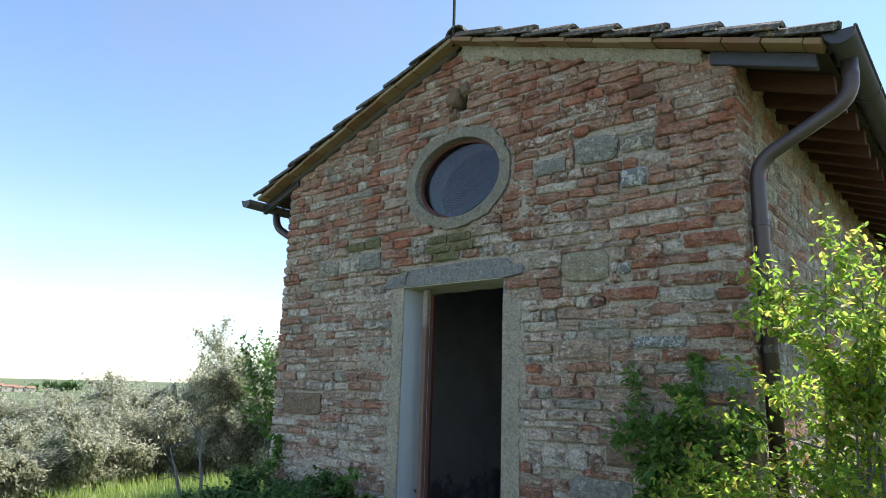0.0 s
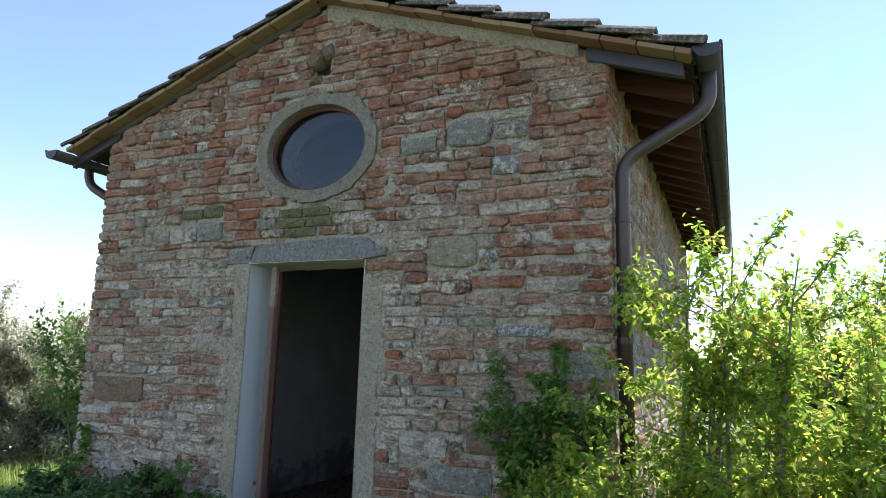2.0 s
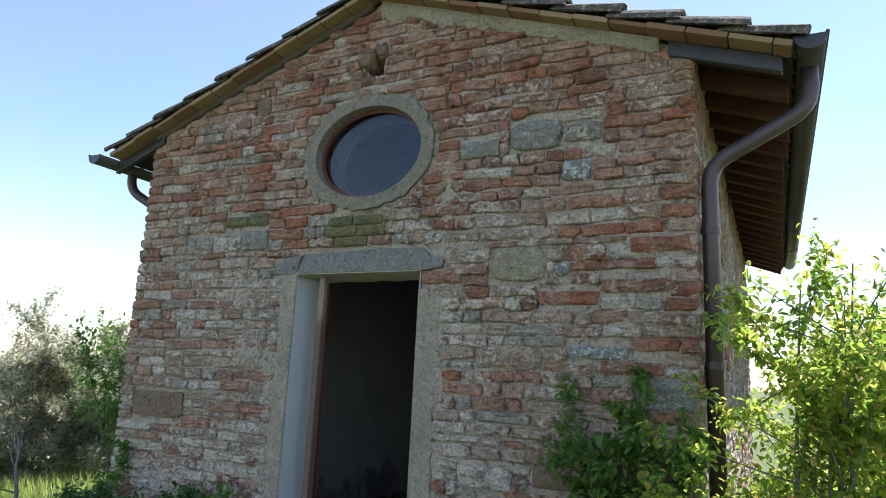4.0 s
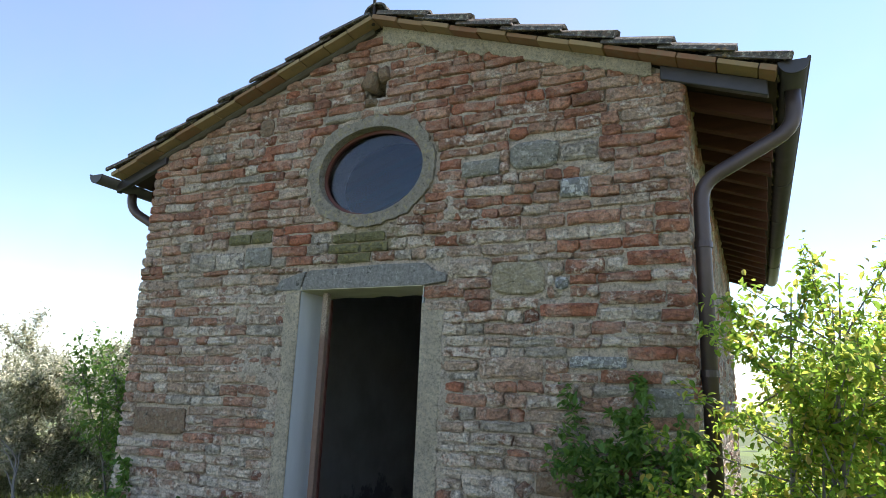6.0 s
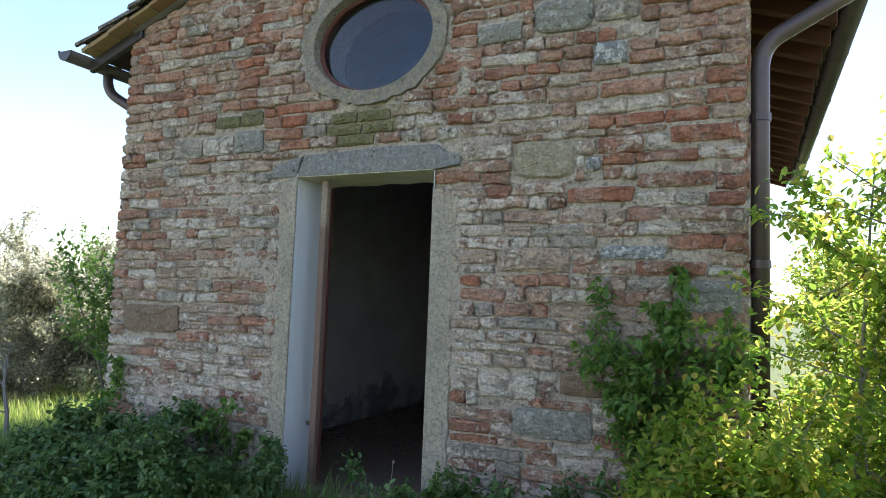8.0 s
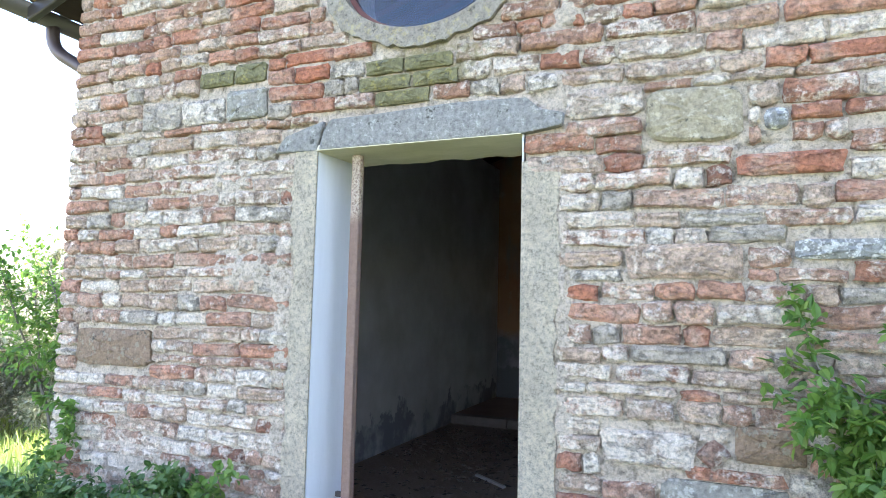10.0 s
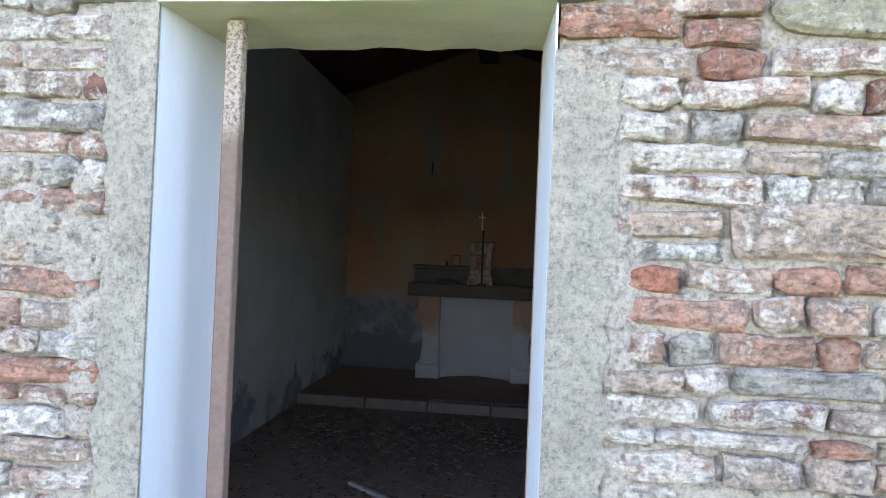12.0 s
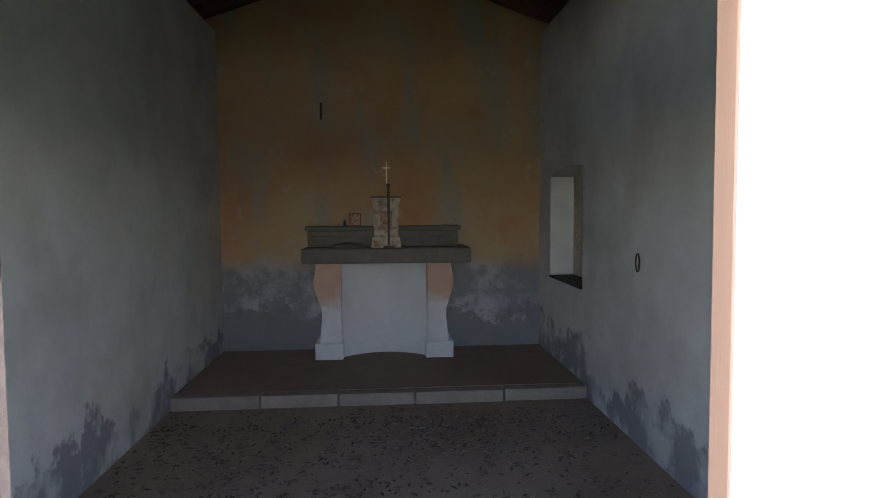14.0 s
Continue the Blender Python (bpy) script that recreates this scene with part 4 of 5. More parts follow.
# ---- plants ----
def leaf_quad(verts, faces, p, d, up, l, w, fold=0.25, long=False):
    """One leaf of four triangles, folded along its midrib."""
    sd = d.cross(up)
    if sd.length < 1e-4:
        sd = d.orthogonal()
    sd.normalize()
    nrm = sd.cross(d)
    n0 = len(verts)
    a, b = p + d * l * 0.28, p + d * l * 0.66 - nrm * l * 0.05
    tip = p + d * l - nrm * l * 0.2
    rise = nrm * w * fold
    verts += [p, a + sd * w * 0.9 + rise, b + sd * w * 0.8 + rise, tip, b - sd * w * 0.8 + rise, a - sd * w * 0.9 + rise]
    faces += [(n0, n0 + 1, n0 + 2, n0 + 3), (n0, n0 + 3, n0 + 4, n0 + 5)]


def rand_dir(r):
    while True:
        v_ = Vector((r.uniform(-1, 1), r.uniform(-1, 1), r.uniform(-1, 1)))
        if 0.1 < v_.length < 1:
            return v_.normalized()


def plant(name, label, category, base, stems, seed, leaf=(0.05, 0.018), leaf_mat=None, per=60, twigs=6, curl=0.25, kind_names=("branchwork", "foliage"), spread=0.16, bare=0.25, up_pull=0.0, radius=0.01, keep=None, stem_mat=None):
    """A shrub: stems as (offset, direction, length), side twigs on them and leaves along those."""
    r = random.Random(seed)
    top = empty(name, base, label, category)
    lv, lf = [], []
    bm = bmesh.new()
    for off, dirn, length in stems:
        p, d = Vector(off), Vector(dirn).normalized()
        n = 9
        pts = [p.copy()]
        for i in range(n):
            d = (d + rand_dir(r) * curl * 0.55 + Vector((0, 0, up_pull))).normalized()
            p = p + d * length / n
            pts.append(p.copy())
        tube(bm, pts, [radius * length * (1 - 0.85 * i / n) for i in range(n + 1)], 5)
        lines = [(pts, 1.0)]
        for k2 in range(twigs):
            i = r.randint(int(bare * n), n - 1)
            q, e = pts[i].copy(), (rand_dir(r) + (pts[i + 1] - pts[i]).normalized() * 0.6 + Vector((0, 0, up_pull * 2))).normalized()
            tl = length * r.uniform(0.18, 0.42)
            tw = [q.copy()]
            for j in range(5):
                e = (e + rand_dir(r) * curl).normalized()
                q = q + e * tl / 5
                tw.append(q.copy())
            tube(bm, tw, [radius * length * 0.35 * (1 - 0.15 * j) for j in range(6)], 4, False)
            lines.append((tw, 1.3))
        for line, dens in lines:
            for k2 in range(int(per * dens)):
                s_ = r.random() ** 0.7
                if line is pts and s_ < bare:
                    continue
                i = min(int(s_ * (len(line) - 1)), len(line) - 2)
                t_ = s_ * (len(line) - 1) - i
                c0 = line[i].lerp(line[i + 1], t_) + rand_dir(r) * spread * r.random() ** 1.5 * min(1.0, length)
                if keep and not keep(c0 + Vector(base)):
                    continue
                dd = (rand_dir(r) + Vector((0, 0, -0.25)) + (line[i + 1] - line[i]).normalized() * 0.5).normalized()
                sc = r.uniform(0.6, 1.25)
                leaf_quad(lv, lf, c0, dd, Vector((r.uniform(-.5, .5), r.uniform(-.5, .5), 1)), leaf[0] * sc, leaf[1] * sc)
    tagged(part(kind_names[0], bm, stem_mat or M_BARK, top), kind="stuff")
    tagged(mesh_object(kind_names[1], lv, lf, leaf_mat, top), kind="stuff")
    return top


r = random.Random(21)


def outside(p):
    return not (XL - 0.02 < p.x < XR + 0.02 and -0.015 < p.y < LENGTH) and p.z > -0.4


# bright shrub at the corner
st = []
for i in range(56):
    ox, oy = r.uniform(-0.75, 1.9), r.uniform(-0.38, 0.5)
    tall = 0.66 + 1.45 * max(0, min(1, (ox + 0.55) / 0.8))
    st.append(((ox, oy, -0.05), (r.uniform(-0.25, 0.3), r.uniform(-0.4, 0.25), 1.0), tall * r.uniform(0.42, 0.86)))
for i in range(18):
    st.append(((r.uniform(-0.80, -0.25), r.uniform(-0.35, 0.0), -0.05), (r.uniform(-0.2, 0.25), r.uniform(-0.35, 0.1), 1.0), r.uniform(0.62, 0.95)))
st += [((0.06, -0.12, 0), (0.03, -0.02, 1.0), 1.5), ((0.75, -0.1, 0), (0.15, -0.1, 1), 1.25), ((1.1, 0.1, 0), (0.15, 0, 1), 1.35)]
plant("corner_shrub", "bright green sunlit shrub growing at the chapel corner", "shrub", (2.60, -0.35, -0.08), st, 31, (0.040, 0.0145), M_LEAF_BRIGHT, 66, 10, keep=outside, up_pull=0.06, curl=0.16, bare=0.12)
st = [((0.0, 0, 0), (0.03, 0.0, 1), 1.95), ((0.07, 0.06, 0), (0.07, 0.02, 1), 1.6), ((0.12, 0.05, 0), (0.04, 0.0, 1), 2.05), ((0.25, 0.1, 0), (0.06, -0.02, 1), 1.85), ((0.38, 0.0, 0), (0.1, 0.0, 1), 1.95), ((0.5, 0.15, 0), (0.12, 0.03, 1), 1.75)]
plant("tall_shoot", "tall yellow-green shoot rising out of the shrub", "shrub", (2.50, -0.47, -0.08), st, 36, (0.042, 0.0125), M_LEAF_BRIGHT, 110, 8, keep=outside, spread=0.1, bare=0.35, curl=0.07)
st = []
for i in range(30):
    st.append(((r.uniform(-0.65, 1.4), r.uniform(-0.8, 1.6), -0.05), (r.uniform(-0.2, 0.3), r.uniform(-0.3, 0.3), 1.0), r.uniform(0.6, 1.0)))
plant("side_shrub", "sunlit green shrub along the chapel side wall", "shrub", (2.95, 1.2, -0.1), st, 37, (0.044, 0.013), M_LEAF_BRIGHT, 110, 9, keep=outside, up_pull=0.06, curl=0.16, bare=0.12)
# climber on the front wall
st = []
for i in range(6):
    st.append(((r.uniform(0.0, 0.45), r.uniform(-0.10, 0.0), r.uniform(-0.1, 0.3)), (r.uniform(-0.6, 0.1), r.uniform(-0.08, 0.0), r.uniform(0.5, 1.0)), r.uniform(0.45, 0.7)))
st += [((0.40, 0, 0.80), (-0.9, -0.03, 0.42), 0.85), ((0.30, -0.02, 0.72), (-0.9, -0.02, 0.42), 0.75), ((0.35, -0.02, 0.62), (-0.9, -0.02, 0.3), 0.7), ((0.1, 0, 0.75), (0.1, 0, 1), 0.62), ((0.3, 0, 0.7), (0.1, 0, 1), 0.5)]
plant("climbing_shrub", "green leafy climber clinging to the brick wall", "climber", (1.72, -0.08, 0.05), st, 32, (0.055, 0.016), M_LEAF_VINE, 60, 6, keep=outside, spread=0.09, curl=0.18)
# dark bramble under the left part of the front
st = []
for i in range(150):
    ox, oy = r.uniform(-1.05, 1.15), r.uniform(-0.70, 0.28)
    rise = (1.12 - 0.62 * max(0.0, min(1.0, -ox - 0.1))) * (1.0 + 0.35 * oy)
    st.append(((ox, oy, -0.1), (r.uniform(-0.6, 0.6), r.uniform(-0.7, 0.25), 0.75), r.uniform(0.34, 0.60) * rise))
plant("bramble", "dense dark green bramble against the wall foot", "bramble", (-1.72, -0.38, -0.08), st, 33, (0.043, 0.0155), M_LEAF_DARK, 85, 6, keep=outside, curl=0.4, bare=0.1)
st = [((r.uniform(-0.9, 0.9), r.uniform(-0.4, 0.1), -0.1), (r.uniform(-0.5, 0.5), r.uniform(-0.5, 0.2), 0.7), r.uniform(0.3, 0.6)) for i in range(64)]
plant("low_bramble", "low dark green weeds below the wall", "weeds", (1.35, -0.25, -0.08), st, 34, (0.042, 0.015), M_LEAF_DARK, 55, 5, keep=outside, curl=0.4, bare=0.1)
for base, hh_, sd in (((-0.98, -0.07, 0.0), 0.62, 71), ((-2.25, -0.08, 0.2), 0.6, 75)):
    st = [((0, 0, -0.05), (r.uniform(-0.12, 0.12), -0.03, 1), hh_), ((0.03, 0, -0.05), (0.2, -0.05, 1), hh_ * 0.7)]
    plant("weed_sprig", "small upright green weed at the wall foot", "weed", base, st, sd, (0.05, 0.02), M_LEAF_VINE, 26, 4, keep=outside, spread=0.08, bare=0.4)
st = [((r.uniform(-0.16, 0.2), r.uniform(-0.1, 0.05), -0.06), (r.uniform(-0.3, 0.3), r.uniform(-0.4, 0.1), 1), r.uniform(0.18, 0.36)) for i in range(14)]
plant("doorstep_weeds", "low green weeds beside the doorway", "weeds", (0.60, -0.14, -0.05), st, 72, (0.045, 0.018), M_LEAF_VINE, 26, 4, keep=outside, spread=0.08)
dry = bmesh.new()
for px_, ang_, hh_ in ((0.16, -12, 0.26), (0.24, 8, 0.36), (0.12, 18, 0.2)):
    tip = Vector((px_ + math.sin(radians(ang_)) * hh_, -0.12, -0.06 + hh_))
    tube(dry, [(px_, -0.12, -0.07), (Vector((px_, -0.12, -0.07)) + tip) / 2 + Vector((0.01, 0, 0)), tip], [0.003, 0.0025, 0.002], 5)
    tube(dry, [tip, tip + Vector((0.002, 0, 0.012)), tip + Vector((0.003, 0, 0.022))], [0.003, 0.009, 0.004], 6)
tagged(part("dry_stalk", dry, M_BARK), "thin dry weed stalks in the doorway", "weed", kind="stuff")
# sapling by the left corner, olive trees behind
st = [((r.uniform(-0.3, 0.3), r.uniform(-0.3, 0.3), 0), (r.uniform(-0.12, 0.12), r.uniform(-0.15, 0.1), 1), r.uniform(1.4, 2.1)) for i in range(10)]
plant("green_sapling", "slim dark green saplings beside the chapel corner", "sapling", (-3.2, 1.0, -0.2), st, 35, (0.05, 0.016), M_LEAF_VINE, 75, 9, keep=outside, spread=0.2, bare=0.3)


def olive(base, h, seed, wide=1.0, per=120):
    q = random.Random(seed)
    st = []
    for i in range(8):
        a = q.uniform(0, 6.28)
        st.append(((0.15 * math.cos(a), 0.15 * math.sin(a), 0.3 * h * q.uniform(0.5, 0.9)), (wide * math.cos(a), wide * math.sin(a), q.uniform(-0.25, 0.3)), h * q.uniform(0.42, 0.6)))
    for i in range(13):
        a = q.uniform(0, 6.28)
        st.append(((0.12 * math.cos(a), 0.12 * math.sin(a), 0.5 * h * q.uniform(0.25, 0.5)), (wide * math.cos(a), wide * math.sin(a), q.uniform(0.5, 1.5)), h * q.uniform(0.5, 0.72)))
    t = plant("olive_tree", "silvery grey-green olive tree in the meadow", "tree", base, st, seed, (0.058, 0.0125), M_LEAF_OLIVE, per, 15, spread=0.22, kind_names=("branchwork", "crown"), bare=0.2, radius=0.012, keep=outside)
    part("trunk", tube(bmesh.new(), [(0.1, 0, -0.6), (0.02, 0.03, 0.1), (-0.05, 0, 0.35 * h), (0.03, 0.02, 0.5 * h)], [0.2, 0.14, 0.11, 0.06], 10), M_BARK, t)
    return t


olive((-6.2, 3.3, -0.35), 3.1, 41, 0.9, 300)
olive((-8.6, 1.9, -0.5), 2.5, 42, 1.0, 240)
olive((-7.6, 5.4, -0.5), 2.9, 43, 1.0, 120)
olive((-9.5, -1.6, -0.7), 1.9, 46, 1.2, 220)
olive((-10.2, 0.2, -0.7), 1.9, 47, 1.2, 130)
olive((-6.1, -1.5, -0.3), 1.05, 64, 1.3, 200)
olive((-6.3, -0.4, -0.3), 1.2, 65, 1.3, 220)
olive((-7.0, 1.3, -0.5), 1.7, 61, 1.2, 230)
olive((-7.9, -0.3, -0.6), 1.45, 62, 1.3, 230)
olive((-8.4, -1.6, -0.65), 1.3, 63, 1.3, 200)
olive((-12.5, -2.6, -0.9), 2.0, 48, 1.2, 120)
olive((-4.8, 6.6, -0.4), 2.7, 49, 0.9, 140)
olive((-11.5, 4.2, -0.7), 2.6, 44, 1.1, 120)
olive((-11.0, 0.8, -0.7), 2.2, 45, 1.1, 120)
# bare leaning branches
db = empty("dead_branch", (-2.95, -0.35, -0.2), "bare grey dead branch leaning out of the bramble", "branch")
q = random.Random(9)
for a in ((-1.0, 0.1, 1.0), (-0.7, 0.15, 1.15)):
    p, d = Vector((0, 0, 0)), Vector(a).normalized()
    pts = [p.copy()]
    for i in range(8):
        d = (d + rand_dir(q) * 0.16).normalized()
        p = p + d * 0.13
        pts.append(p.copy())
        if i > 2:
            e, t0 = (d + rand_dir(q) * 0.9).normalized(), p.copy()
            tw = [t0.copy()]
            for j in range(4):
                e = (e + rand_dir(q) * 0.3).normalized()
                t0 = t0 + e * 0.09
                tw.append(t0.copy())
            part("twig", tube(bmesh.new(), tw, [0.008, 0.006, 0.005, 0.004, 0.002], 5), M_BARK, db)
    part("stem", tube(bmesh.new(), pts, [0.026 - 0.0025 * i for i in range(9)], 7), M_BARK, db)
# light trees to the right behind
for base, h, sd, nst in (((4.0, 6.8, -0.3), 3.2, 51, 11), ((5.6, 8.5, -0.4), 3.4, 52, 12), ((4.4, 3.6, -0.2), 1.9, 53, 14), ((7.5, 7.0, -0.4), 3.0, 54, 12)):
    q = random.Random(sd)
    st = [((q.uniform(-0.4, 0.4), q.uniform(-0.4, 0.4), 0), (q.uniform(-0.4, 0.4), q.uniform(-0.4, 0.4), 1), h * q.uniform(0.6, 1.0)) for i in range(nst)]
    plant("young_tree", "light green young tree with thin sunlit foliage", "tree", base, st, sd, (0.07, 0.024), M_LEAF_BRIGHT, 140, 14, spread=0.28, kind_names=("branchwork", "crown"), bare=0.25)

# grass
def grass(name, label, count, area, hgt, seed, mat, wide=0.004):
    q = random.Random(seed)
    verts, faces = [], []
    for i in range(count):
        x, y = q.uniform(area[0], area[1]), q.uniform(area[2], area[3])
        if (XL - 0.1 < x < XR + 0.1 and y > -0.03) or (DL < x < DR and y > -0.07):
            continue
        z = ground_z(x, y) - 0.01
        a, h = q.uniform(0, 6.28), hgt * q.uniform(0.4, 1.25)
        w, b = wide * (0.5 + q.random()), q.uniform(0.1, 0.7) * h
        ca, sa = math.cos(a), math.sin(a)
        n0 = len(verts)
        verts += [(x - w * sa, y + w * ca, z), (x + w * sa, y - w * ca, z), (x + b * 0.35 * ca + w * 0.7 * sa, y + b * 0.35 * sa - w * 0.7 * ca, z + h * 0.6), (x + b * 0.35 * ca - w * 0.7 * sa, y + b * 0.35 * sa + w * 0.7 * ca, z + h * 0.6), (x + b * ca, y + b * sa, z + h)]
        faces += [(n0, n0 + 1, n0 + 2, n0 + 3), (n0 + 3, n0 + 2, n0 + 4)]
    return tagged(mesh_object(name, verts, faces, mat), label, "grass", kind="stuff")


grass("grass_front", "long green grass before the chapel", 60000, (-5.0, 5.0, -3.6, 0.6), 0.16, 61, M_GRASS_SHADED, 0.0024)
grass("grass_edge", "taller grass along the wall foot", 16000, (-3.2, 3.2, -0.9, 0.0), 0.24, 63, M_GRASS_SHADED, 0.0028)
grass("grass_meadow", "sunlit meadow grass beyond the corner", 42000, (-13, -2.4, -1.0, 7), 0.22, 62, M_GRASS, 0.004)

# ---- the far hillside ----
q = random.Random(77)
for i in range(16):
    a = q.uniform(0, 1)
    bx, by = -952 + 18 * a + q.uniform(-4, 4), 300 + 54 * a
    hh_ = q.uniform(10, 17)
    gz = ground_z(bx, by)
    top = empty("far_tree", (bx, by, gz), "dark distant tree on the hillside", "tree", "trees on the far hill")
    lv, lf = [], []
    narrow = 0.18 if q.random() < 0.35 else 0.42
    for j in range(130):
        d = rand_dir(q)
        c0 = Vector((d.x * hh_ * narrow, d.y * hh_ * narrow, hh_ * 0.62 + d.z * hh_ * 0.38)) * q.uniform(0.75, 1.05)
        leaf_quad(lv, lf, c0, rand_dir(q), Vector((0, 0, 1)), hh_ * 0.16, hh_ * 0.06)
    tagged(mesh_object("crown", lv, lf, M_LEAF_DARK, top), kind="stuff")
    part("trunk", tube(bmesh.new(), [(0, 0, -1), (0, 0, hh_ * 0.5)], 0.25, 6), M_BARK, top)
k = Nodes("far_wall_paint", 0.9)
k.color(k.mix(k.noise(0.4, 3), (0.50, 0.40, 0.30), (0.62, 0.54, 0.44)))
M_FARWALL = k.mat
k = Nodes("far_roof_tile", 0.9)
k.color(k.mix(k.noise(0.6, 4), (0.30, 0.14, 0.09), (0.42, 0.22, 0.15)))
M_FARROOF = k.mat
for bx, by, w_, d_, h_ in ((-941, 272, 10, 16, 7), (-938, 283, 9, 13, 6), (-935, 294, 8, 10, 6), (-958, 262, 11, 16, 8)):
    gz = ground_z(bx, by)
    hs = empty("farmhouse", (bx, by, gz), "distant farmhouse with pale walls and a red tile roof", "house", "houses on the far hill")
    part("wall", box(bmesh.new(), -w_ / 2, w_ / 2, -d_ / 2, d_ / 2, -2, h_), M_FARWALL, hs)
    poly = [(-w_ / 2 - 0.6, h_ - 0.2), (w_ / 2 + 0.6, h_ - 0.2), (0, h_ + 1.8)]
    poly_block("roof", poly, -d_ / 2 - 0.5, d_ / 2 + 0.5, M_FARROOF, hs, 0)
    for wy in (-d_ / 4, d_ / 4):
        part("window", box(bmesh.new(), w_ / 2 - 0.05, w_ / 2 + 0.05, wy - 0.6, wy + 0.6, h_ * 0.45, h_ * 0.75), M_IRON, hs)


# ---- masonry of the front, piece by piece ----
LENGTHS = (0.12, 0.19, 0.27, 0.36)


def piece(length, height, seed, depth=0.05):
    """A worn brick lying in x and z, its face towards -y, its middle at the origin."""
    q = random.Random(seed)
    hl, hh = length / 2, height / 2
    xs = (-0.94, -0.35, 0.3, 0.93)
    out = [(x * hl, -hh) for x in xs] + [(hl, -hh * 0.55), (hl, hh * 0.55)] + [(x * hl, hh) for x in reversed(xs)] + [(-hl, hh * 0.55), (-hl, -hh * 0.55)]
    j = min(0.0075, height * 0.12)
    out = [(x + q.uniform(-j, j), z + q.uniform(-j, j)) for x, z in out]
    n = len(out)
    verts = [(x, depth, z) for x, z in out]
    verts += [(x, 0.006 + q.uniform(-0.003, 0.003), z) for x, z in out]
    for inset, y, jig in ((0.0065, -0.007, 0.0028), (0.0170, -0.010, 0.0042)):
        verts += [(x * (1 - inset / hl) + q.uniform(-0.002, 0.002), y + q.uniform(-jig, jig), z * (1 - inset / hh) + q.uniform(-0.002, 0.002)) for x, z in out]
    verts.append((q.uniform(-0.2, 0.2) * hl, -0.010 + q.uniform(-0.004, 0.004), 0.0))
    faces = []
    for b in range(3):
        for i in range(n):
            k2 = (i + 1) % n
            faces.append((b * n + i, b * n + k2, b * n + n + k2, b * n + n + i))
    faces += [(3 * n + i, 3 * n + (i + 1) % n, 4 * n) for i in range(n)]
    return verts, faces


ROWH = 0.066
TEMPLATES = {}
for li, L in enumerate(LENGTHS):
    for v_ in range(5):
        TEMPLATES[li, v_] = piece(L, ROWH, 100 * li + v_)
SHARED = {}


def brick_mesh(li, v_, mat):
    key = (li, v_, mat.name)
    if key not in SHARED:
        me = bpy.data.meshes.new("brick")
        me.from_pydata(TEMPLATES[li, v_][0], [], TEMPLATES[li, v_][1])
        me.materials.append(mat)
        SHARED[key] = me
    return SHARED[key]


BLOCKED = []  # boxes x0, x1, z0, z1 that are taken by single stones


def stone(x0, x1, z0, z1, mat, seed, proud=0.0, round_=0.0, turn=0.0):
    """A single, larger stone in the front wall."""
    BLOCKED.append((x0 - 0.006, x1 + 0.006, z0 - 0.004, z1 + 0.004))
    q = random.Random(seed)
    hl, hh = (x1 - x0) / 2, (z1 - z0) / 2
    n = 20
    ring = []
    for i in range(n):
        a = 2 * math.pi * (i + 0.5) / n
        ca, sa = math.cos(a), math.sin(a)
        e = 2 / (2 + 8 * (1 - round_))
        px, pz = math.copysign(abs(ca) ** e, ca), math.copysign(abs(sa) ** e, sa)
        w = 1 + q.uniform(-0.07, 0.04)
        ring.append((px * hl * w, pz * hh * w))
    verts = [(x, 0.05, z) for x, z in ring] + [(x, 0.0, z) for x, z in ring]
    for f, y in ((1 - 0.010 / min(hl, hh), -0.007), (0.62, -0.013), (0.28, -0.015)):
        verts += [(x * f + q.uniform(-0.004, 0.004), y - proud + q.uniform(-0.005, 0.005), z * f + q.uniform(-0.004, 0.004)) for x, z in ring]
    faces = []
    for b in range(4):
        for i in range(n):
            k2 = (i + 1) % n
            faces.append((b * n + i, b * n + k2, b * n + n + k2, b * n + n + i))
    faces.append(tuple(range(4 * n, 5 * n)))
    ob = fixed(mesh_object("stone", verts, faces, mat, wall_front))
    ob.matrix_basis = pose((x0 + x1) / 2, 0.0, (z0 + z1) / 2, 0, turn, 0)
    return ob


stone(1.383, 1.564, 2.587, 2.715, M_WHITE_STONE, 1, 0.004)
stone(1.037, 1.368, 2.813, 3.001, M_LICHEN, 2, 0.008, 0.7)
stone(1.387, 1.618, 2.835, 2.951, M_GREY, 3, 0.002, 0.5)
stone(0.921, 1.286, 1.967, 2.188, M_TUFA, 4, 0.006, 0.75)
stone(0.610, 0.912, 2.095, 2.215, M_PALE, 5, 0.002, 0.3)
stone(1.348, 1.430, 1.993, 2.075, M_WHITE_STONE, 6, 0.004, 0.9)
stone(0.842, 1.277, 1.436, 1.574, M_PALE, 7, 0.002, 0.1)
stone(-1.198, -0.937, 2.252, 2.415, M_LICHEN, 8, 0.002, 0.1)
stone(-1.795, -1.515, 2.243, 2.389, M_GREY, 10, 0.0, 0.2)
stone(-1.505, -1.210, 2.250, 2.385, M_GREY, 11, 0.0, 0.2)
stone(-1.181, -1.040, 3.361, 3.517, M_BROWN, 12, 0.0, 0.8)
stone(-2.203, -1.635, 0.941, 1.146, M_BROWN, 13, 0.0, 0.1)
stone(1.822, 2.140, 1.242, 1.411, M_LICHEN, 14, 0.0, 0.05)
stone(0.757, 1.099, 0.723, 0.855, M_PALE, 15, 0.004, 0.1)
stone(1.229, 1.463, 0.775, 0.907, M_BROWN, 16, 0.004, 0.2)
stone(0.970, 1.407, 0.531, 0.690, M_LICHEN, 17, 0.0, 0.1)
stone(1.118, 1.205, 0.745, 0.838, M_RED, 18, 0.012, 0.0, 42)
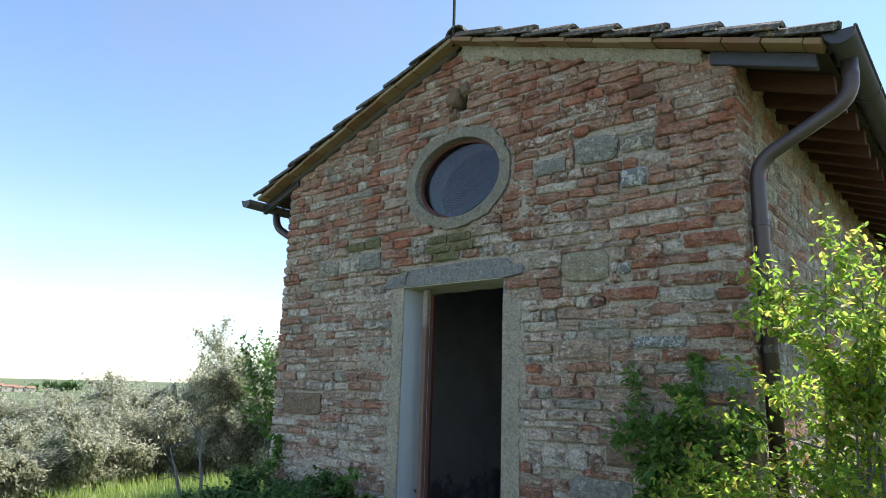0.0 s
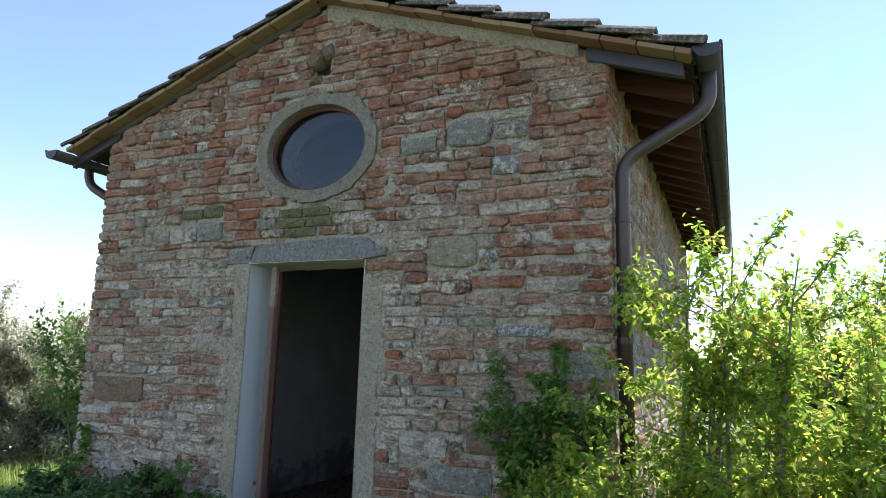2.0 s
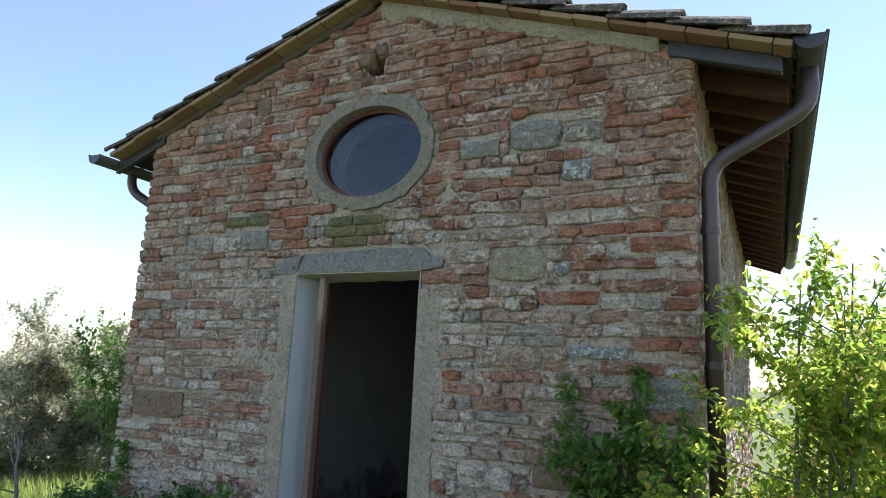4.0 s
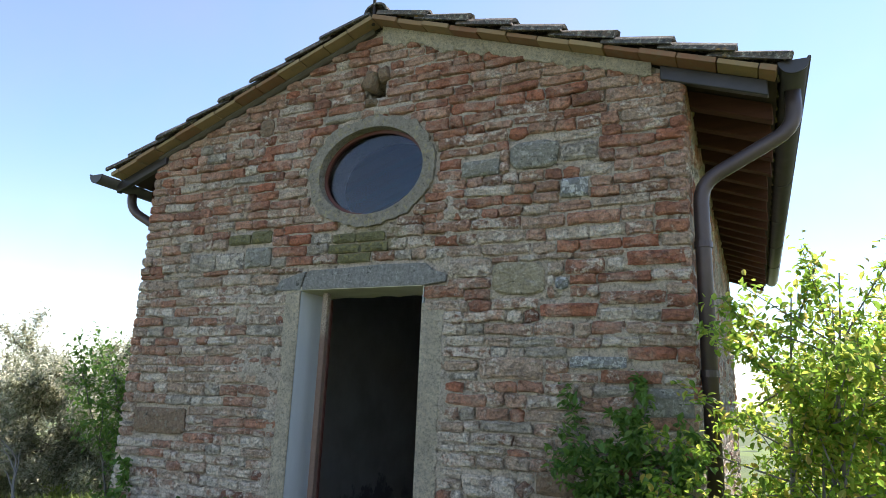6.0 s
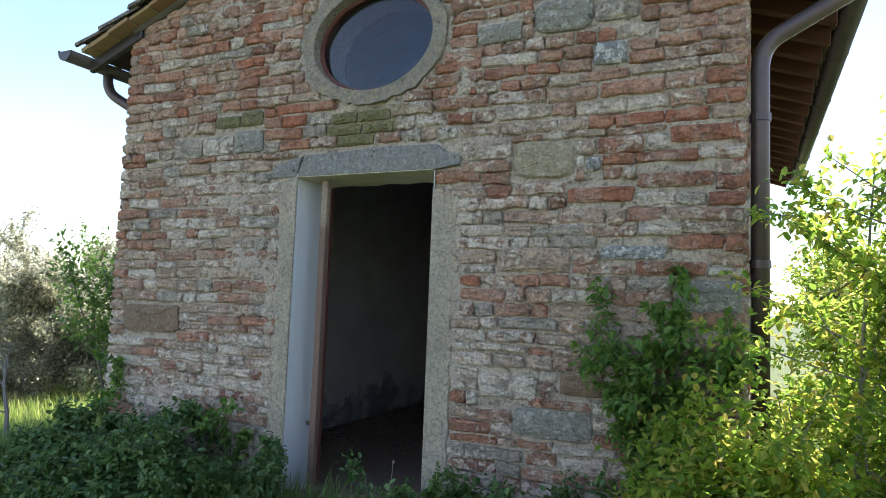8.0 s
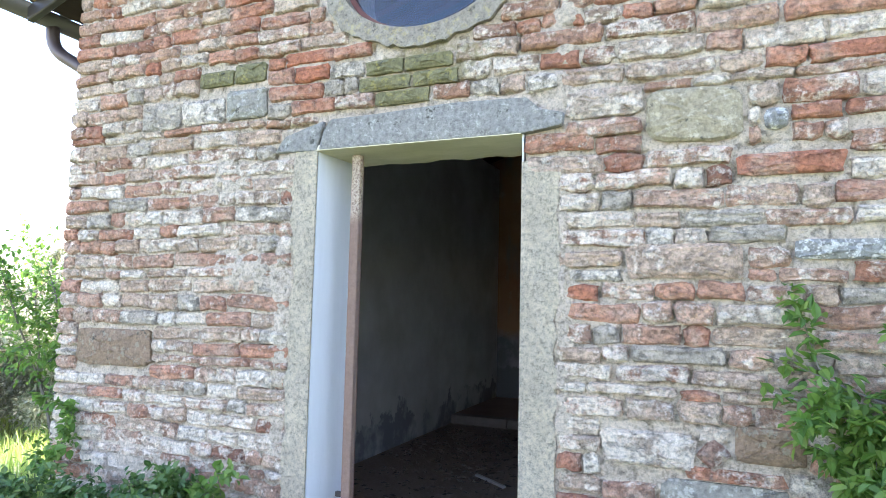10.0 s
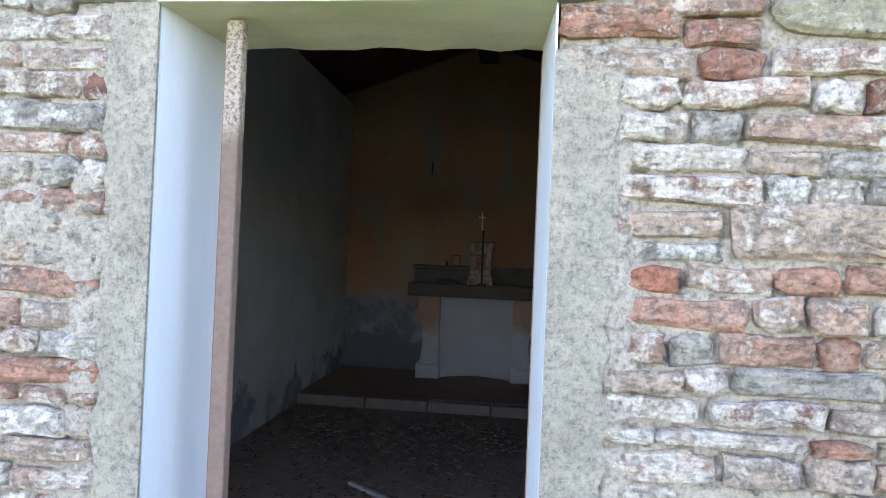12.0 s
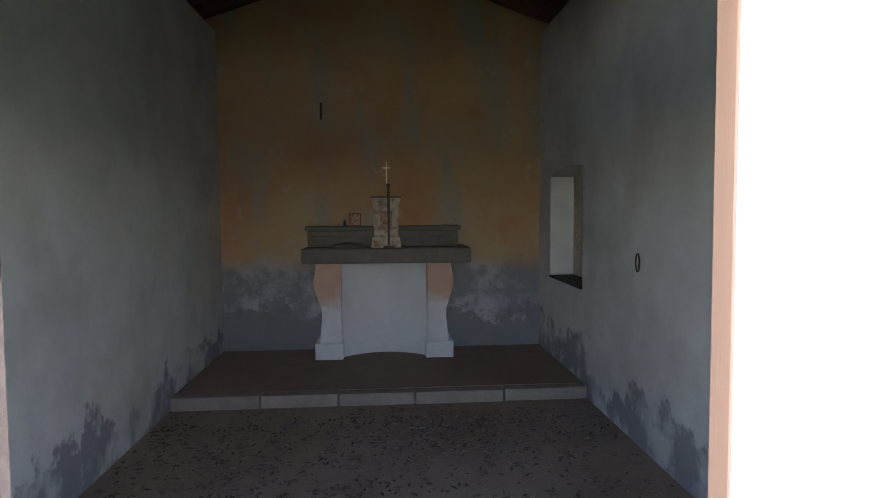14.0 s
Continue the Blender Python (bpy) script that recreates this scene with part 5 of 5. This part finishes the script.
stone(1.434, 1.772, 1.510, 1.582, M_WHITE_STONE, 19)
stone(1.618, 1.965, 1.431, 1.504, M_RED, 20)
stone(1.782, 2.120, 2.125, 2.210, M_RED, 21)
stone(1.626, 1.998, 1.894, 1.971, M_RED, 22)
stone(1.247, 1.608, 1.823, 1.905, M_RED, 23)
stone(0.684, 0.957, 2.799, 2.914, M_LICHEN, 24, 0.0, 0.3)
stone(-1.39, -1.16, 2.45, 2.53, M_MOSS, 25)
stone(-1.15, -0.95, 2.45, 2.55, M_MOSS, 26)
stone(0.43, 0.72, 1.965, 2.045, M_RED, 27)
stone(1.06, 1.40, 0.695, 0.742, M_RED, 28)
for i, (x0, x1, z) in enumerate(((-0.36, -0.16, 2.40), (-0.15, 0.09, 2.40), (-0.40, -0.12, 2.32), (-0.11, 0.12, 2.32), (-0.30, -0.02, 2.245))):
    stone(x0, x1, z, z + 0.068, M_MOSS, 40 + i)
# broken hole over the window
HOLE = (-0.17, 0.03, 3.50, 3.74)
BLOCKED.append(HOLE)
stone(-0.175, -0.06, 3.60, 3.76, M_BROWN, 50, 0.03, 0.4, 20)
stone(-0.05, 0.045, 3.66, 3.78, M_BROWN, 51, 0.015, 0.4, -15)
stone(-0.16, -0.05, 3.46, 3.52, M_BROWN, 52, 0.02, 0.3)
box_part("cavity_back", (-0.25, 0.1, 0.20, 0.26, 3.45, 3.8), M_BROWN, wall_front, 0)


def zone(x, z, q):
    """Which kind of brick the wall shows about this place."""
    red = 0.08 + 0.42 * max(0, min(1, (z - 1.5) / 1.6)) + 0.16 * (x > 1.5) - 0.10 * (x < 0 and z < 2.2)
    red += 0.25 * noise.noise((x * 0.8, z * 0.9, 5)) + 0.15 * (z < 0.7)
    u = q.random()
    if u < red:
        return 0
    if u < red + 0.40:
        return 1
    return 2 if q.random() < 0.78 else 3


def free_spans(z0, z1):
    """The stretches of a course that no opening or single stone takes."""
    zm = (z0 + z1) / 2
    cut = []
    lim = (ZA - 0.03 - zm) / SLOPE
    spans = [(max(XL, XA - lim), min(XR, XA + lim))]
    if z0 < DT + 0.02:
        cut.append((-0.742, 0.575 if z1 < DT - 0.11 else DR + 0.01))
    if z1 > DT and z0 < DT + 0.155:
        cut.append((-0.87 + max(0, (zm - DT - 0.08)) * 3, 0.605))
    if abs(zm - WZ) < WRZ + 0.01:
        w = WRX * math.sqrt(max(0, 1 - ((zm - WZ) / (WRZ + 0.01)) ** 2)) + 0.015
        cut.append((WX - w, WX + w))
    for x0, x1, a, b in BLOCKED:
        if min(z1, b) - max(z0, a) > 0.022:
            cut.append((x0, x1))
    for a, b in cut:
        spans = [s for x0, x1 in spans for s in ((x0, min(x1, a)), (max(x0, b), x1)) if s[1] - s[0] > 0.035]
    return spans


q = random.Random(5)
pieces = []
z = -0.10
while z < ZA - 0.1:
    h = q.uniform(0.070, 0.090) if q.random() < 0.9 else q.uniform(0.048, 0.06)
    gap = q.uniform(0.007, 0.015)
    for x0, x1 in free_spans(z, z + h):
        x = x0
        while x < x1 - 0.03:
            u = q.random()
            L = q.uniform(0.10, 0.16) if u < 0.36 else q.uniform(0.17, 0.23) if u < 0.6 else q.uniform(0.25, 0.36)
            if x1 - x - L < 0.07:
                L = x1 - x
                if L > 0.40:
                    L *= 0.5
            j = q.uniform(0.003, 0.012)
            hh = (h - gap) * q.uniform(0.94, 1.09)
            xc = x + L / 2
            wob = 0.016 * noise.noise((xc * 1.1, z * 1.2, 1)) + q.uniform(-0.006, 0.006)
            pieces.append((xc, z + h / 2 + wob, max(0.03, L - j), hh, zone(xc, z, q), q.uniform(-2.0, 2.0), q.uniform(-0.006, 0.010)))
            x += L
    z += h

# the mortar bed between and, here and there, over the bricks, with open joints
PITS = []
for xc, zc, L, hh, *_ in pieces:
    u = q.random()
    if u < 0.30:
        PITS.append((xc + L / 2 + 0.003, zc + q.uniform(-0.02, 0.02), 0.008, q.uniform(0.012, 0.034)))
    elif u < 0.62:
        PITS.append((xc + q.uniform(-0.4, 0.4) * L, zc - hh / 2 - 0.004, q.uniform(0.02, 0.09), 0.008))
SMEARS = ((-1.17, 1.92, 0.20, 0.16), (-1.02, 1.45, 0.22, 0.13), (0.60, 2.56, 0.06, 0.22), (1.78, 1.73, 0.14, 0.05), (-0.02, 3.42, 0.22, 0.06), (-1.30, 3.36, 0.20, 0.10), (-0.79, 1.0, 0.06, 0.9), (0.60, 1.2, 0.035, 0.9), (-1.5, 0.45, 0.4, 0.08))
CELL = 0.0115
gx, gz = np.arange(XL + 0.002, XR, CELL), np.arange(-0.25, ZA, CELL)
bed = np.empty((len(gz), len(gx)))
for a, zz in enumerate(gz):
    for b, xx in enumerate(gx):
        bed[a, b] = 0.0145 + 0.008 * noise.noise((xx * 1.9, 0, zz * 2.4)) + 0.007 * noise.noise((xx * 11, 7, zz * 13)) + 0.0035 * noise.noise((xx * 37, 3, zz * 37))
for px_, pz_, rx_, rz_ in SMEARS:
    bed -= 0.025 * np.exp(-(((gx[None, :] - px_) / rx_) ** 2 + ((gz[:, None] - pz_) / rz_) ** 2))
for px_, pz_, rx_, rz_ in PITS:
    b0, b1 = np.searchsorted(gx, (px_ - 2 * rx_ - CELL, px_ + 2 * rx_ + CELL))
    a0, a1 = np.searchsorted(gz, (pz_ - 2 * rz_ - CELL, pz_ + 2 * rz_ + CELL))
    fall = np.exp(-(((gx[None, b0:b1] - px_) / (rx_ + 0.003)) ** 2 + ((gz[a0:a1, None] - pz_) / (rz_ + 0.003)) ** 2) ** 2)
    bed[a0:a1, b0:b1] += 0.030 * fall
bed = np.clip(bed, -0.016, 0.042)
bed[:, 0] = bed[:, -1] = 0.044


def open_bed(x, z):
    """Where no mortar lies: the doorway, the round window, the hole and above the gable."""
    return (z > rake(x) - 0.012) or (DL - 0.03 < x < DR + 0.012 and z < DT + 0.03) or ((x - WX) / (WRX - 0.05)) ** 2 + ((z - WZ) / (WRZ - 0.05)) ** 2 < 1 or (HOLE[0] + 0.02 < x < HOLE[1] - 0.01 and HOLE[2] + 0.03 < z < HOLE[3] - 0.05)


cols = len(gx)
bed_v = [(float(xx), float(bed[a, b]), float(zz)) for a, zz in enumerate(gz) for b, xx in enumerate(gx)]
bed_f = [(a * cols + b, a * cols + b + 1, (a + 1) * cols + b + 1, (a + 1) * cols + b) for a in range(len(gz) - 1) for b in range(cols - 1) if not open_bed(gx[b] + CELL / 2, gz[a] + CELL / 2)]
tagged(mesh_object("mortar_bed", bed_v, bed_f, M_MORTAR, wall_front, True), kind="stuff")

near = sorted(range(len(pieces)), key=lambda i: (pieces[i][0] - 0.95) ** 2 * 0.8 + (pieces[i][1] - 1.4) ** 2)[:290]
near = set(near)
joined = {0: ([], []), 1: ([], []), 2: ([], []), 3: ([], [])}
for i, (x, z, L, h, kd, turn, y) in enumerate(pieces):
    li = min(range(4), key=lambda a: abs(LENGTHS[a] - L))
    v_ = i % 5
    m = pose(x, y, z, 0, turn + (180 if i % 2 else 0), 0) @ Matrix.Diagonal((L / LENGTHS[li], 1, h / ROWH, 1))
    if i in near:
        ob = new("brick", brick_mesh(li, v_, (M_RED, M_PINK, M_PALE, M_GREY)[kd]))
        ob.parent = wall_front
        ob.matrix_basis = m
    else:
        vv, fc = joined[kd]
        n0 = len(vv)
        vv += [tuple(m @ Vector(p)) for p in TEMPLATES[li, v_][0]]
        fc += [tuple(a + n0 for a in f_) for f_ in TEMPLATES[li, v_][1]]
for kd, mat in enumerate((J_RED, J_PINK, J_PALE, J_GREY)):
    tagged(mesh_object("brickwork", joined[kd][0], joined[kd][1], mat, wall_front), kind="stuff")

# ---- outer side wall: coursed rubble ----
q = random.Random(6)
rub = {0: ([], []), 1: ([], []), 2: ([], []), 3: ([], [])}
z = -0.1
while z < rake(XR) - 0.03:
    h = q.uniform(0.07, 0.13)
    y = 0.0
    while y < LENGTH - 0.05:
        L = q.uniform(0.12, 0.36) * (1 if q.random() < 0.8 else 0.6)
        L = min(L, LENGTH - y)
        kd = q.choices((0, 1, 2, 3), (0.12, 0.2, 0.38, 0.3))[0] if y > 0.3 else zone(2.1, z, q)
        li = min(range(4), key=lambda a: abs(LENGTHS[a] - L))
        m = pose(XR + q.uniform(-0.012, 0.008), y + L / 2, z + h / 2, 0, 0, 90) @ pose(0, 0, 0, 0, q.uniform(-2.5, 2.5), 0) @ Matrix.Diagonal(((L - 0.014) / LENGTHS[li], 1, (h - 0.012) / ROWH, 1))
        vv, fc = rub[kd]
        n0 = len(vv)
        t_ = TEMPLATES[li, q.randint(0, 4)]
        vv += [tuple(m @ Vector(p)) for p in t_[0]]
        fc += [tuple(a + n0 for a in f_) for f_ in t_[1]]
        y += L
    z += h
side_wall = bpy.data.objects["wall_right_outer"]
for kd, mat in enumerate((J_RED, J_PINK, J_PALE, J_GREY)):
    tagged(mesh_object("rubble", rub[kd][0], rub[kd][1], mat, side_wall), kind="stuff")
